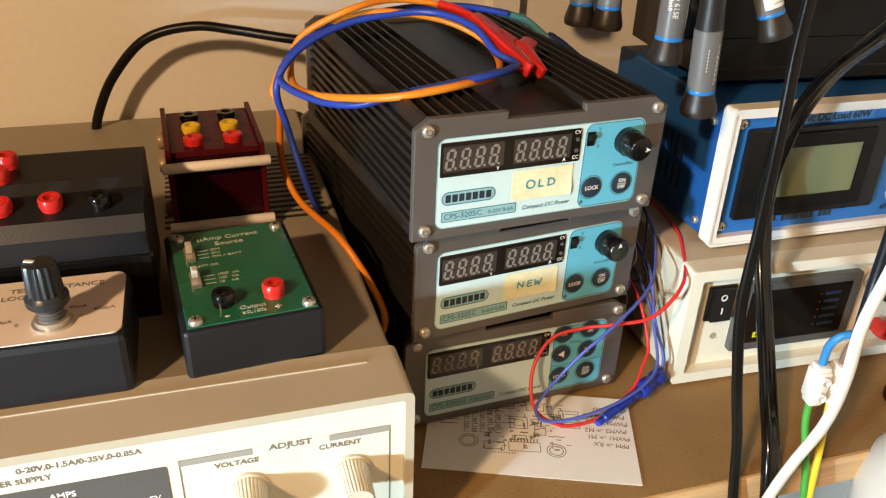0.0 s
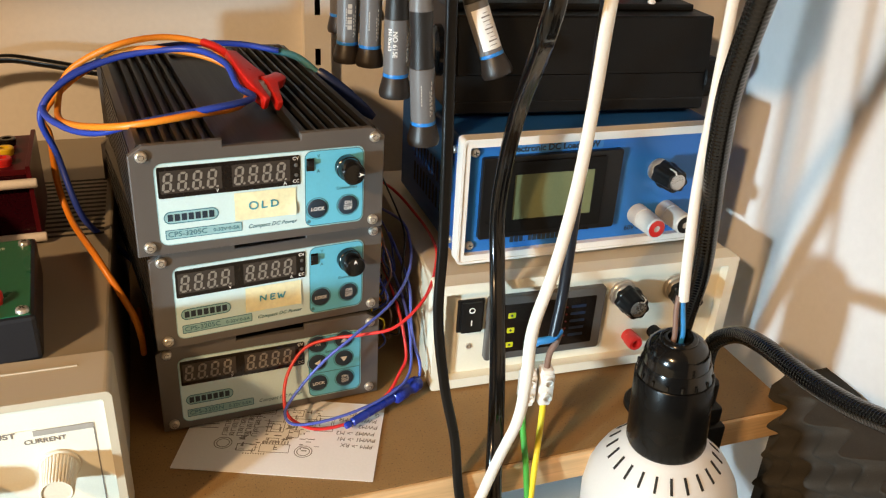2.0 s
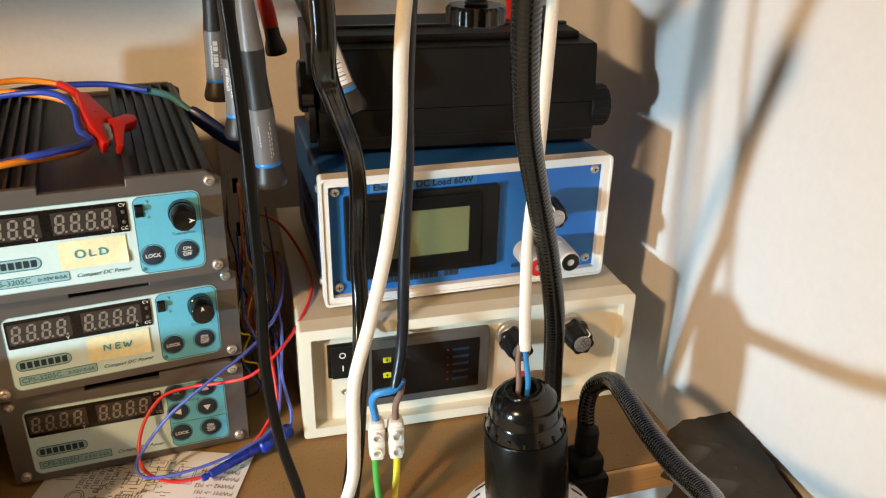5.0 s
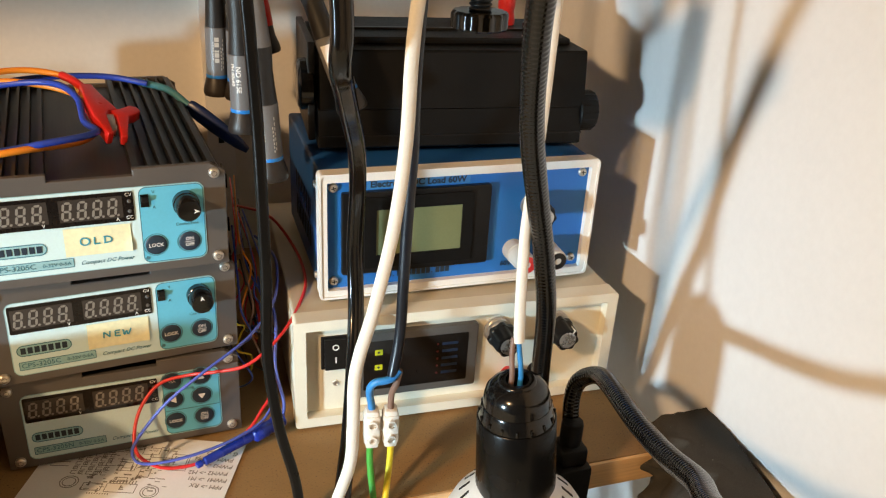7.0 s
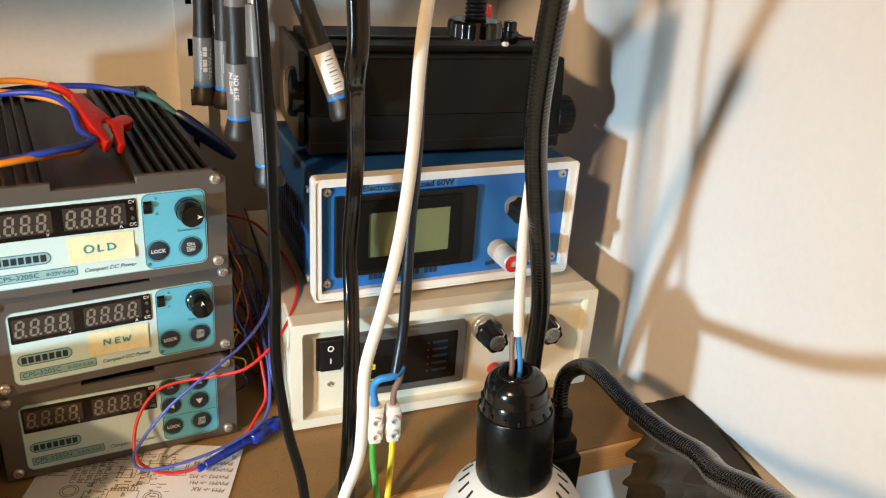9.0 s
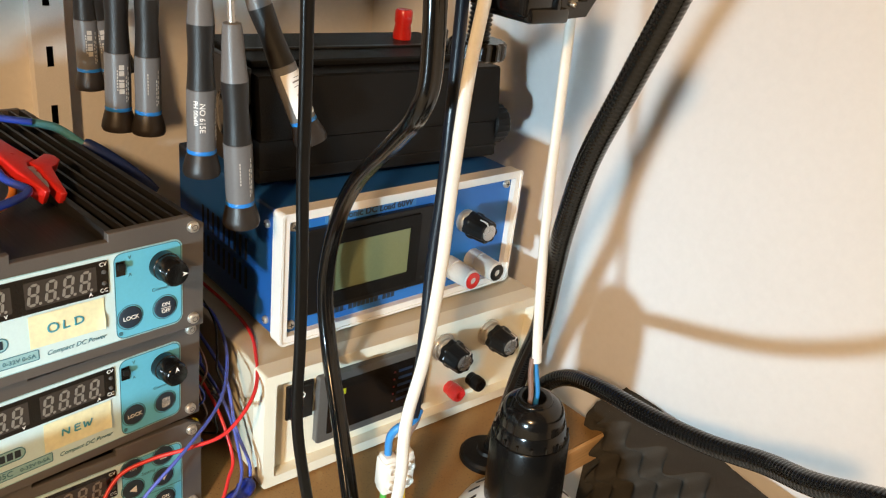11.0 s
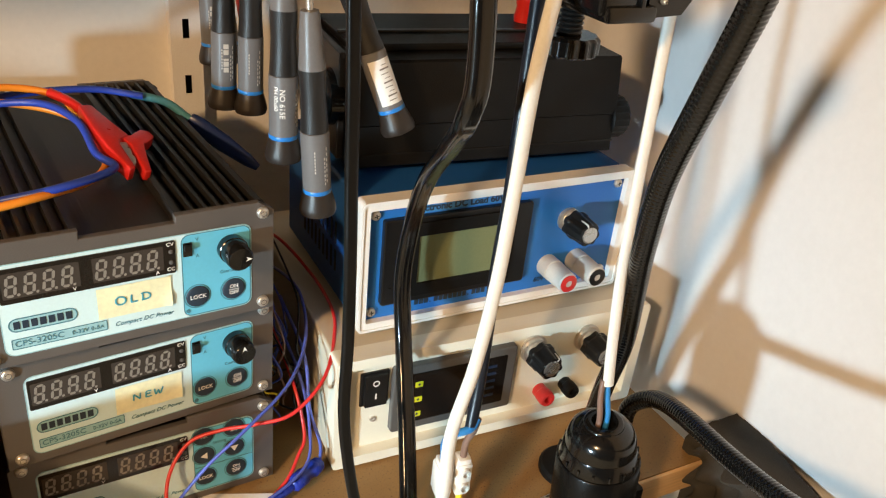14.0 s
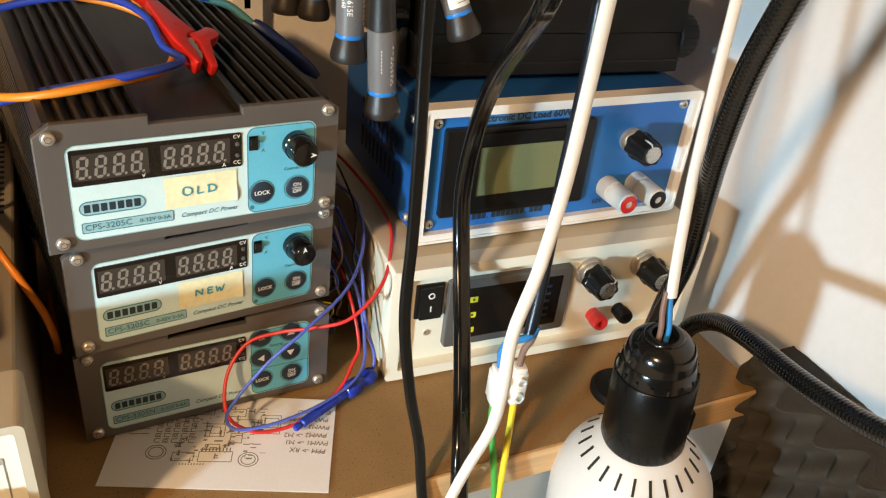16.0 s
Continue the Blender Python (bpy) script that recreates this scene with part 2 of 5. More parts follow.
def framed(outer, inner, y0, y1, s=MM):
    """A ring between two outlines with as many points each, drawn out along y."""
    bm = bmesh.new()
    rows = [[bm.verts.new((x * s, y * s, z * s)) for x, z in line] for line, y in ((outer, y0), (inner, y0), (inner, y1), (outer, y1))]
    n = len(outer)
    for k in range(4):
        a, b = rows[k], rows[(k + 1) % 4]
        for i in range(n):
            j = (i + 1) % n
            bm.faces.new((a[i], a[j], b[j], b[i]))
    bmesh.ops.recalc_face_normals(bm, faces=bm.faces[:])
    return bm


def lathe(profile, n=24, s=MM, flutes=0, depth=0.0):
    """A profile of (radius, height) turned about z; flutes cut the rim."""
    bm = bmesh.new()
    rows = []
    for r, h in profile:
        row = []
        for i in range(n):
            a = 2 * math.pi * i / n
            k = 1 - depth * (0.5 + 0.5 * math.cos(flutes * a)) if flutes else 1
            row.append(bm.verts.new((r * k * s * math.cos(a), r * k * s * math.sin(a), h * s)))
        rows.append(row)
    for a, b in zip(rows, rows[1:]):
        for i in range(n):
            j = (i + 1) % n
            bm.faces.new((a[i], a[j], b[j], b[i]))
    bm.faces.new(rows[0][::-1])
    bm.faces.new(rows[-1])
    bmesh.ops.recalc_face_normals(bm, faces=bm.faces[:])
    return bm


def spline(points, per=8):
    """A smooth line through points."""
    pts = [Vector(p) for p in points]
    pts = [2 * pts[0] - pts[1]] + pts + [2 * pts[-1] - pts[-2]]
    out = []
    for i in range(1, len(pts) - 2):
        p0, p1, p2, p3 = pts[i - 1 : i + 3]
        for k in range(per):
            t = k / per
            out.append(0.5 * (2 * p1 + (p2 - p0) * t + (2 * p0 - 5 * p1 + 4 * p2 - p3) * t * t + (3 * p1 - p0 - 3 * p2 + p3) * t**3))
    return out + [pts[-2]]


def tube(points, radius, n=10, per=8, flat=1.0, ribs=0, rib=0.0, side=(1, 0, 0), twin=False):
    """A cable along points (metres): flat squeezes it, ribs gives it rings, twin a groove down its middle."""
    line = spline(points, per)
    if ribs:
        fine, total = [], 0.0
        for a, b in zip(line, line[1:]):
            k = max(2, round((b - a).length / ribs * 4))
            fine += [a.lerp(b, i / k) for i in range(k)]
        line = fine + [line[-1]]
    bm = bmesh.new()
    rows, way = [], 0.0
    u = Vector(side)
    for i, p in enumerate(line):
        d = (line[min(i + 1, len(line) - 1)] - line[max(i - 1, 0)]).normalized()
        u = (u - d * u.dot(d)).normalized()
        v = d.cross(u)
        if i:
            way += (p - line[i - 1]).length
        r = radius * (1 + (rib * math.sin(2 * math.pi * way / ribs) if ribs else 0))
        row = []
        for k in range(n):
            a = 2 * math.pi * k / n
            q = 1 - (0.28 * math.exp(-((math.cos(a) / 0.28) ** 2)) if twin else 0)
            row.append(bm.verts.new(p + u * (r * math.cos(a)) + v * (r * flat * q * math.sin(a))))
        rows.append(row)
    for a, b in zip(rows, rows[1:]):
        for i in range(n):
            j = (i + 1) % n
            bm.faces.new((a[i], a[j], b[j], b[i]))
    bm.faces.new(rows[0][::-1])
    bm.faces.new(rows[-1])
    bmesh.ops.recalc_face_normals(bm, faces=bm.faces[:])
    return bm


def joined(*parts):
    out = bmesh.new()
    for bm in parts:
        me = bpy.data.meshes.new("piece")
        bm.to_mesh(me)
        bm.free()
        out.from_mesh(me)
        bpy.data.meshes.remove(me)
    return out


def moved(bm, m):
    bm.transform(m)
    return bm


def T(x, y, z, rx=0, ry=0, rz=0):
    return pose(x * MM, y * MM, z * MM, rx, ry, rz)


FRONT = Matrix.Rotation(radians(90), 4, "X")  # from lying in xy to standing in xz, facing -y
WORDS = {}


def words(text, size, mat, parent, x, y, z, turn=FRONT, align="CENTER", stretch=1.0, slant=0.0, name="lettering", spin=0.0, thick=0.0):
    """Raised print, its height about size in millimetres."""
    key = (text, size, mat, align, stretch, slant, thick)
    if key not in WORDS:
        cu = bpy.data.curves.new("lettering", "FONT")
        cu.body, cu.size, cu.align_x, cu.align_y, cu.shear = text, size * MM * 1.38, align, "CENTER", slant
        cu.extrude, cu.resolution_u, cu.offset = 0.00008, 3, thick * MM
        ob = bpy.data.objects.new("lettering", cu)
        me = bpy.data.meshes.new_from_object(ob)
        me.transform(Matrix.Diagonal((stretch, 1, 1, 1)))
        me.materials.clear()
        bpy.data.objects.remove(ob)
        WORDS[key] = me
    return part_of(name, WORDS[key], mat, parent, "", T(x, y, z) @ turn @ Matrix.Rotation(radians(spin), 4, "Z"))


def bars(rows, mat, parent, y, name="print_bar"):
    """Plain bars (x0, x1, z0, z1) for print that cannot be read, on a front that faces -y."""
    for x0, x1, z0, z1 in rows:
        part(name, box(x0, x1, y, y + 0.2, z0, z1), mat, parent)


def screw(parent, x, y, z, r=2.6, turn=FRONT, name="screw", socket=False):
    s = part(name, lathe([(r, 0), (r, 0.9), (r * 0.92, 1.5), (r * 0.72, 1.9), (r * 0.4, 2.1), (r * 0.08, 2.15)], 18), "steel", parent, "", T(x, y, z) @ turn, 40)
    if socket:
        part("hex_socket", lathe([(r * 0.5, 1.2), (r * 0.5, 2.19), (r * 0.44, 2.19), (r * 0.40, 1.6)], 6), "dark", s, "", pose(0, 0, 0, 0, 0, 40 * math.sin(x * 5 + z)))
        return s
    a, b = r * 0.52, r * 0.11
    part("cross_slot", joined(box(-a, a, -b, b, 1.6, 2.18), box(-b, b, -a, a, 1.6, 2.185)), "dark", s, "", pose(0, 0, 0, 0, 0, 25 + 40 * math.sin(x * 7 + z)))
    return s


def jack(parent, x, y, z, mat, r=6.0, h=9.0, turn=Matrix(), name="banana_jack"):
    j = part(name, lathe([(r * 0.9, 0), (r * 0.9, h * 0.35), (r, h * 0.4), (r, h * 0.85), (r * 0.88, h), (r * 0.5, h), (r * 0.45, h * 0.5)], 22), mat, parent, "", T(x, y, z) @ turn, 40)
    part("contact", lathe([(r * 0.44, h * 0.3), (r * 0.44, h * 0.62), (r * 0.25, h * 0.66)], 12), "steel", j)
    return j


def pointer_knob(parent, x, y, z, r, h, turn=FRONT, mat="black", capped=True, flutes=7, depth=0.14, skirt=False):
    rows = [(r, 0), (r, h * 0.22), (r * 0.8, h * 0.24), (r * 0.74, h * 0.93), (r * 0.68, h), (r * 0.45, h)] if skirt else [(r, 0), (r, h * 0.25), (r * 0.93, h * 0.3), (r * 0.86, h * 0.92), (r * 0.8, h), (r * 0.5, h)]
    k = part("knob", lathe(rows, 84, flutes=flutes, depth=depth), mat, parent, "", T(x, y, z) @ turn, 35)
    if capped:
        c = r * (0.42 if skirt else 0.58)
        part("metal_cap", lathe([(c, h - 0.3), (c, h + 0.35), (c * 0.88, h + 0.5)], 24), "chrome", k, "brushed metal cap")
        part("pointer_line", box(-0.4, 0.4, c * 0.9, r * (0.66 if skirt else 0.84), h * 0.6, h + 0.12), "white", k)
    return k


def wrapped(text, size, mat, parent, r, angle, z, thick=0.1):
    """Print bent round an upright barrel of radius r, read downwards."""
    cu = bpy.data.curves.new("lettering", "FONT")
    cu.body, cu.size, cu.align_x, cu.align_y = text, size * MM * 1.38, "LEFT", "CENTER"
    cu.resolution_u, cu.offset = 3, thick * MM
    ob = bpy.data.objects.new("lettering", cu)
    me = bpy.data.meshes.new_from_object(ob)
    bpy.data.objects.remove(ob)
    for v in me.vertices:
        a = radians(angle) + v.co.y / (r * MM)
        v.co = ((r + 0.07) * MM * math.cos(a), (r + 0.07) * MM * math.sin(a), z * MM - v.co.x)
    me.materials.clear()
    return part_of("lettering", me, mat, parent)

# ---- the room ----


def slab(name, x0, x1, y0, y1, z0, z1, mat, label, category="wall", bevel=0.0):
    ob = part(name, box(x0, x1, y0, y1, z0, z1, bevel, s=1.0), mat)
    return tagged(ob, label, category, kind="structure")


slab("wall_back", -1.9, 0.3390, 0.249, 0.36, -0.9, 1.5, "wall", "unseen grey wall closing the room, toned to cut bounced light behind the shelf")
slab("wall_right", 0.2390, 0.3390, -2.3, 0.249, -0.9, 1.5, "wall_r", "plain white painted side wall beside the shelf")
# Unseen walls and ceiling close the room, kept dark to hold down bounced light.
slab("wall_left", -2.0, -1.9, -2.3, 0.36, -0.9, 1.5, "far", "unseen grey wall closing the room, toned to cut bounced light")
slab("wall_front", -1.9, 0.2390, -2.3, -2.2, -0.9, 1.5, "far", "unseen grey wall closing the room, toned to cut bounced light")
slab("ceiling", -2.0, 0.339, -2.3, 0.36, 1.5, 1.6, "far", "unseen grey ceiling, toned to cut bounced light", "ceiling")
slab("floor", -2.0, 0.339, -2.3, 0.36, -1.0, -0.9, "board", "brown floor of the room", "floor")
slab("desk", -1.6, 0.2380, -0.75, 0.248, -0.22, -0.19, "desk", "pale grey-blue laminate desk below the shelf", "desk", 0.002)
shelf = slab("shelf", -1.2, 0.2078, -0.0715, 0.249, -0.0175, 0.0, "board", "brown fibreboard shelf with a pine front edge", "shelf")
part("front_edging", box(-1.2, 0.2078, -0.0740, -0.0716, -0.0178, -0.0003, 0.0006, s=1.0), "edge", shelf, "pale pine edging strip")
slab("upper_shelf", -1.2, 0.2385, -0.08, 0.249, 0.40, 0.4175, "board", "fibreboard upper shelf above the instruments", "shelf")

# slotted wall rail
rail = thing("shelf_rail", pose(-0.0165, 0.249, 0), "white slotted steel shelf upright on the wall", "rail")
bm = bmesh.new()
zs = [-10]
for k in range(10):
    zs += [28 + 37.5 * k - 6.5, 28 + 37.5 * k + 6.5]
zs.append(400)
pieces = [box(-10, -2.2, -11, -9.4, -10, 400), box(2.2, 10, -11, -9.4, -10, 400), box(-10, -8.6, -9.4, 0, -10, 400), box(8.6, 10, -9.4, 0, -10, 400)]
pieces += [box(-2.2, 2.2, -11, -9.4, zs[i], zs[i + 1]) for i in range(0, len(zs), 2)]
part("channel", joined(*pieces), "rail", rail)
part("slot_back", box(-8.5, 8.5, -2.0, -0.5, -10, 400), "dark", rail)

# ---- the three compact power supplies ----


def fin_outline():
    pts = [(-56, -26.5), (56, -26.5)]
    z = -24.0
    while z < 22:  # right side, upwards
        pts += [(58.2, z), (58.2, z + 2.4), (55.8, z + 2.8), (55.8, z + 4.6)]
        z += 5.0
    pts += [(58.2, 22.5), (55.5, 26.8)]
    x = 52.5
    while x > 20:
        pts += [(x, 26.9), (x - 0.2, 22.4), (x - 3.9, 22.4), (x - 4.1, 26.9)]
        x -= 5.5
    pts += [(18.0, 26.9), (17.8, 21.8), (-19.4, 21.8), (-19.6, 26.9)]
    x = -21.5
    while x > -54:
        pts += [(x, 26.9), (x - 0.2, 22.4), (x - 3.9, 22.4), (x - 4.1, 26.9)]
        x -= 5.5
    pts += [(-55.5, 26.8), (-58.2, 22.5)]
    z = 21.0
    while z > -22:
        pts += [(-55.8, z), (-55.8, z - 1.8), (-58.2, z - 2.2), (-58.2, z - 4.6)]
        z -= 5.0
    return pts


PLATE = [(-60, -27.1), (60, -27.1), (60, 22.6), (53, 27.1), (17.4, 27.1), (17.4, 23.7), (-19, 23.7), (-19, 27.1), (-53.5, 27.1), (-60, 22.6)]


def hexbar(x0, z0, x1, z1, w):
    """One bar of a seven-segment figure."""
    d = Vector((x1 - x0, z1 - z0)).normalized()
    n = Vector((-d.y, d.x)) * w
    a, b = Vector((x0, z0)), Vector((x1, z1))
    c = d * w
    return [a, a + c + n, b - c + n, b, b - c - n, a + c - n]


def segment_mesh(kind):
    w, h, t = 3.1, 8.2, 0.55
    bm = bmesh.new()
    if kind == "dot":
        pts = [Vector((0.6 * math.cos(a), 0.6 * math.sin(a))) for a in [2 * math.pi * i / 8 for i in range(8)]]
    else:
        x1, z1 = (w - 0.22, 0) if kind == "across" else (0, h / 2 - 0.22)
        pts = hexbar(0.22 if x1 else 0, 0 if x1 else 0.22, x1, z1, t)
    rows = [[bm.verts.new(((p.x + 0.14 * p.y) * MM, y * MM, p.y * MM)) for p in pts] for y in (0, -0.12)]
    bm.faces.new(rows[1])
    for i in range(len(pts)):
        j = (i + 1) % len(pts)
        bm.faces.new((rows[0][i], rows[0][j], rows[1][j], rows[1][i]))
    bmesh.ops.recalc_face_normals(bm, faces=bm.faces[:])
    me = bpy.data.meshes.new("segment")
    bm.to_mesh(me)
    bm.free()
    return me


SEGMENTS = {k: segment_mesh(k) for k in ("across", "up", "dot")}


def digit(parent, x, z):
    """One unlit seven-segment figure with its point."""
    w, h = 3.1, 8.2
    for kind, dx, dz in (("across", 0, 0), ("across", 0, h / 2), ("across", 0, h), ("up", 0, 0), ("up", w, 0), ("up", 0, h / 2), ("up", w, h / 2), ("dot", 4.4, 0.1)):
        part_of("segment", SEGMENTS[kind], "segment", parent, "", T(x + dx + 0.14 * dz, -0.86, z + dz))


def circle(r, n=32):
    return [(r * math.cos(a), r * math.sin(a)) for a in [2 * math.pi * i / n for i in range(n)]]


def round_button(parent, x, z, kind):
    """A dark membrane button with its print; the label's face is at -0.45."""
    part("button", lathe([(5.1, 0), (5.1, 0.3), (4.7, 0.6), (4.5, 0.7)], 28), "ink", parent, "", T(x, -0.45, z) @ FRONT, 40)
    part("button_ring", framed(circle(5.9), circle(5.5), -0.55, -0.45), "outline", parent, "", T(x, 0, z))
    y = -1.28
    if kind == "LOCK":
        words("LOCK", 1.9, "white", parent, x, y, z, thick=0.04)
    elif kind == "ON":
        words("ON", 1.75, "white", parent, x, y, z + 1.6, thick=0.03)
        words("OFF", 1.75, "white", parent, x, y, z - 1.6, thick=0.03)
        bars([(x - 2.4, x + 2.4, z - 0.12, z + 0.12)], "white", parent, y - 0.05)
    elif kind == "VA":
        words("V/A", 1.7, "white", parent, x, y, z, thick=0.03)
    else:
        turn = {"UP": 0, "DOWN": 180, "LEFT": 90}[kind]
        part("arrow", moved(prism([(-2.0, -1.4), (2.0, -1.4), (0, 2.0)], -0.05, 0.05), Matrix.Rotation(radians(-turn), 4, "Y")), "white", parent, "", T(x, y, z))


# felt-pen letters, 5 mm high, as strokes
HANDWRITTEN = dict(
    O=[[(0.6, 2.2), (-1.2, 2.4), (-2.5, 1.2), (-2.6, -0.9), (-1.4, -2.3), (0.6, -2.3), (1.9, -1.0), (1.9, 1.0), (0.4, 2.4)]],
    L=[[(-1.4, 2.5), (-1.6, 0.6), (-1.7, -2.0), (-1.0, -2.2), (1.4, -2.0)]],
    D=[[(-1.6, 2.3), (-1.7, 0.2), (-1.8, -2.1)], [(-2.4, 2.0), (-0.2, 2.2), (1.6, 1.2), (2.0, -0.4), (1.0, -1.7), (-2.3, -2.2)]],
    N=[[(-2.0, -2.2), (-1.8, 2.2)], [(-1.8, 2.2), (0.2, -0.2), (1.5, -2.0)], [(1.5, -2.0), (1.8, 2.4)]],
    E=[[(1.4, 2.0), (-1.4, 2.0), (-1.5, 0.1), (-1.5, -2.0), (1.5, -2.0)], [(-1.4, 0.1), (1.0, 0.2)]],
    W=[[(-2.6, 2.2), (-1.9, -2.0), (-0.6, 0.9), (0.4, -2.0), (2.2, 2.4)]],
)


def power_supply(m, label, model, note=None, keypad=False, tick=0):
    ps = thing("power_supply", m, label, "power supply", "stacked compact power supplies")
    part("heatsink_body", prism(fin_outline(), 3.0, 172), "fin", ps, "ribbed dark anodised aluminium body")
    part("rear_plate", prism(PLATE, 172, 175), "plate", ps)
    part("face_plate", prism(PLATE, 0, 3.0, bevel=0.5), "plate", ps, "grey metal face plate with a notch")
    # rubber feet keep the cases apart
    for sx in (-45, 45):
        for y in (18, 155):
            part("foot", moved(lathe([(4.6, 0), (5, 0.5), (5, 2.2)], 14), T(sx, y, -28.8)), "rubber", ps)
    face = part("sticker", prism(rounded(99, 40.5, 4), -0.3, 0.05), "sticker", ps, "pale blue-white printed label", T(-0.2, 0, -2.0))
    del face
    y = -0.32
    part("control_field", prism(rounded(29.8, 39.5, 3.6), -0.45, -0.3), "cyan", ps, "bright cyan field of the label", T(34.0, 0, -2.0))
    part("field_line", framed(rounded(29.9, 39.6, 3.6), rounded(29.1, 38.8, 3.3), -0.5, -0.44), "outline", ps, "", T(34.0, 0, -2.0))
    part("label_line", framed(rounded(99.2, 40.7, 4), rounded(98.4, 39.9, 3.7), -0.38, -0.28), "pill", ps, "", T(-0.2, 0, -2.0))
    part("display_window", prism(rounded(65.4, 15.0, 0.8), -0.75, -0.3), "glass", ps, "dark display window", T(-16.0, 0, 9.0))
    for x0 in (-33.9, -1.9):
        ins = part("display_insert", prism(rounded(27.4, 11.0, 0.4), -0.84, -0.74), "digit_bg", ps, "", T(x0, 0, 9.2))
        for k in range(4):
            digit(ins, -12.6 + 6.55 * k, -4.2)
    words("V", 1.7, "white", ps, -22.6, -0.85, 2.9)
    words("A", 1.7, "white", ps, 9.2, -0.85, 2.9)
    words("CV", 1.7, "white", ps, 14.6, -0.85, 14.9)
    words("CC", 1.7, "white", ps, 14.6, -0.85, 3.4)
    for z in (11.6, 6.6):
        part("indicator_led", lathe([(0.95, 0), (0.9, 0.5), (0.4, 0.8)], 12), "dimgrey", ps, "", T(14.8, -0.75, z) @ FRONT, 40)
    # maker's plate as plain bars in its outlined capsule
    part("maker_capsule", prism(rounded(24.6, 6.0, 2.9), -0.42, -0.3), "pill", ps, "", T(-35.0, 0, -8.5))
    part("capsule_line", framed(rounded(24.8, 6.2, 3.0), rounded(23.9, 5.3, 2.6), -0.5, -0.4), "outline", ps, "", T(-35.0, 0, -8.5))
    bars([(-45.6 + 3.1 * k, -43.3 + 3.1 * k, -10.2, -6.8) for k in range(7)], "ink", ps, -0.62)
    part("model_field", prism(rounded(35.0, 4.6, 0.6), -0.42, -0.3), "pill", ps, "", T(-29.6, 0, -17.0))
    part("model_line", framed(rounded(35.2, 4.8, 0.6), rounded(34.5, 4.1, 0.5), -0.5, -0.4), "outline", ps, "", T(-29.6, 0, -17.0))
    words(model, 2.7, "outline", ps, -46.2, -0.55, -17.0, align="LEFT", stretch=1.02)
    words("0-32V 0-5A", 1.9, "outline", ps, -25.6, -0.55, -17.2, align="LEFT", stretch=1.0)
    words("Compact DC Power", 2.1, "outline", ps, 2.6, -0.42, -17.8, slant=0.35, stretch=0.98)
    for sx in (-54.5, 54.5):
        for sz in (-22.25, 22.25):
            screw(ps, sx, -0.05, sz, 2.7, socket=True)
    if keypad:
        for (x, z), kind in zip(((24.2, 13.2), (39.4, 13.6), (24.2, 1.0), (39.2, 1.0), (24.4, -13.0), (39.8, -12.8)), ("VA", "UP", "LEFT", "DOWN", "LOCK", "ON")):
            round_button(ps, x, z, kind)
        words("Setting", 1.8, "outline", ps, 32, -0.5, 7.2)
        bars([(19.6, 48.4, -6.4, -6.1)], "outline", ps, -0.6)
    else:
        for x, z, kind in ((25.2, -12.5, "LOCK"), (41.0, -12.4, "ON")):
            round_button(ps, x, z, kind)
        part("slide_switch", box(19.8, 23.6, -1.0, -0.4, 7.8, 14.2, 0.15), "gloss", ps, "black slide switch")
        part("switch_lever", box(20.2, 23.2, -2.6, -1.0, 10.8, 13.4, 0.2), "black", ps)
        words("V", 1.7, "outline", ps, 25.8, -0.55, 15.0)
        words("A", 1.7, "outline", ps, 25.8, -0.55, 7.2)
        words("Coarse/Fine", 1.6, "outline", ps, 40.4, -0.55, -2.9)
        k = part("adjust_knob", lathe([(6.3, 0), (6.3, 3.4), (5.9, 3.8), (5.6, 11.0), (5.0, 11.7), (0.5, 11.8)], 40), "gloss", ps, "round black adjusting knob", T(40.4, -0.45, 8.2) @ FRONT @ Matrix.Rotation(radians(tick), 4, "Z"), 40)
        part("pointer", moved(prism([(-1.1, 2.0), (0, 2.9), (1.1, 2.0), (0, 4.9)], 0, 0.1), Matrix.Translation((0, 0, 0.01188)) @ Matrix.Rotation(radians(-90), 4, "X")), "white", k)
        part("field_rivet", lathe([(1.0, 0), (0.9, 0.3)], 10), "outline", ps, "", T(20.9, -0.45, -19.2) @ FRONT)
    if note:
        # a strip of tape, slightly askew, with its corners lifting
        bm = bmesh.new()
        bmesh.ops.create_grid(bm, x_segments=12, y_segments=6, size=0.5, matrix=Matrix.Diagonal((29.4 * MM, 14.2 * MM, 1, 1)))
        for v in bm.verts:
            v.co.z = 0.0002 + 0.00025 * noise.noise(v.co * 150 + Vector((tick, 0, 0))) + (0.0006 if v.co.x > 0.0125 and v.co.y < -0.002 else 0)
        geo = bmesh.ops.extrude_face_region(bm, geom=bm.faces[:])
        bmesh.ops.translate(bm, verts=[v for v in geo["geom"] if isinstance(v, bmesh.types.BMVert)], vec=(0, 0, 0.00012))
        bmesh.ops.recalc_face_normals(bm, faces=bm.faces[:])
        tape = part("tape_note", bm, "note", ps, "strip of yellow masking tape with handwriting", T(-0.4, -0.45, -6.8) @ FRONT @ Matrix.Rotation(radians(-0.6 - tick * 0.004), 4, "Z"), 60)
        for letter, dx in zip(note, (-5.6, -0.4, 4.2)):
            for k, line in enumerate(HANDWRITTEN[letter]):
                pts = [((dx + 0.8 * px) * MM, (0.2 + 0.74 * pz) * MM, 0.0012) for px, pz in line]
                part("pen_stroke", moved(tube(pts, 0.00036, 6, 5), Matrix.Translation((0, 0, 0.00036)) @ Matrix.Diagonal((1, 1, 0.25, 1))), "pen", tape, "", None, 60)
    return ps


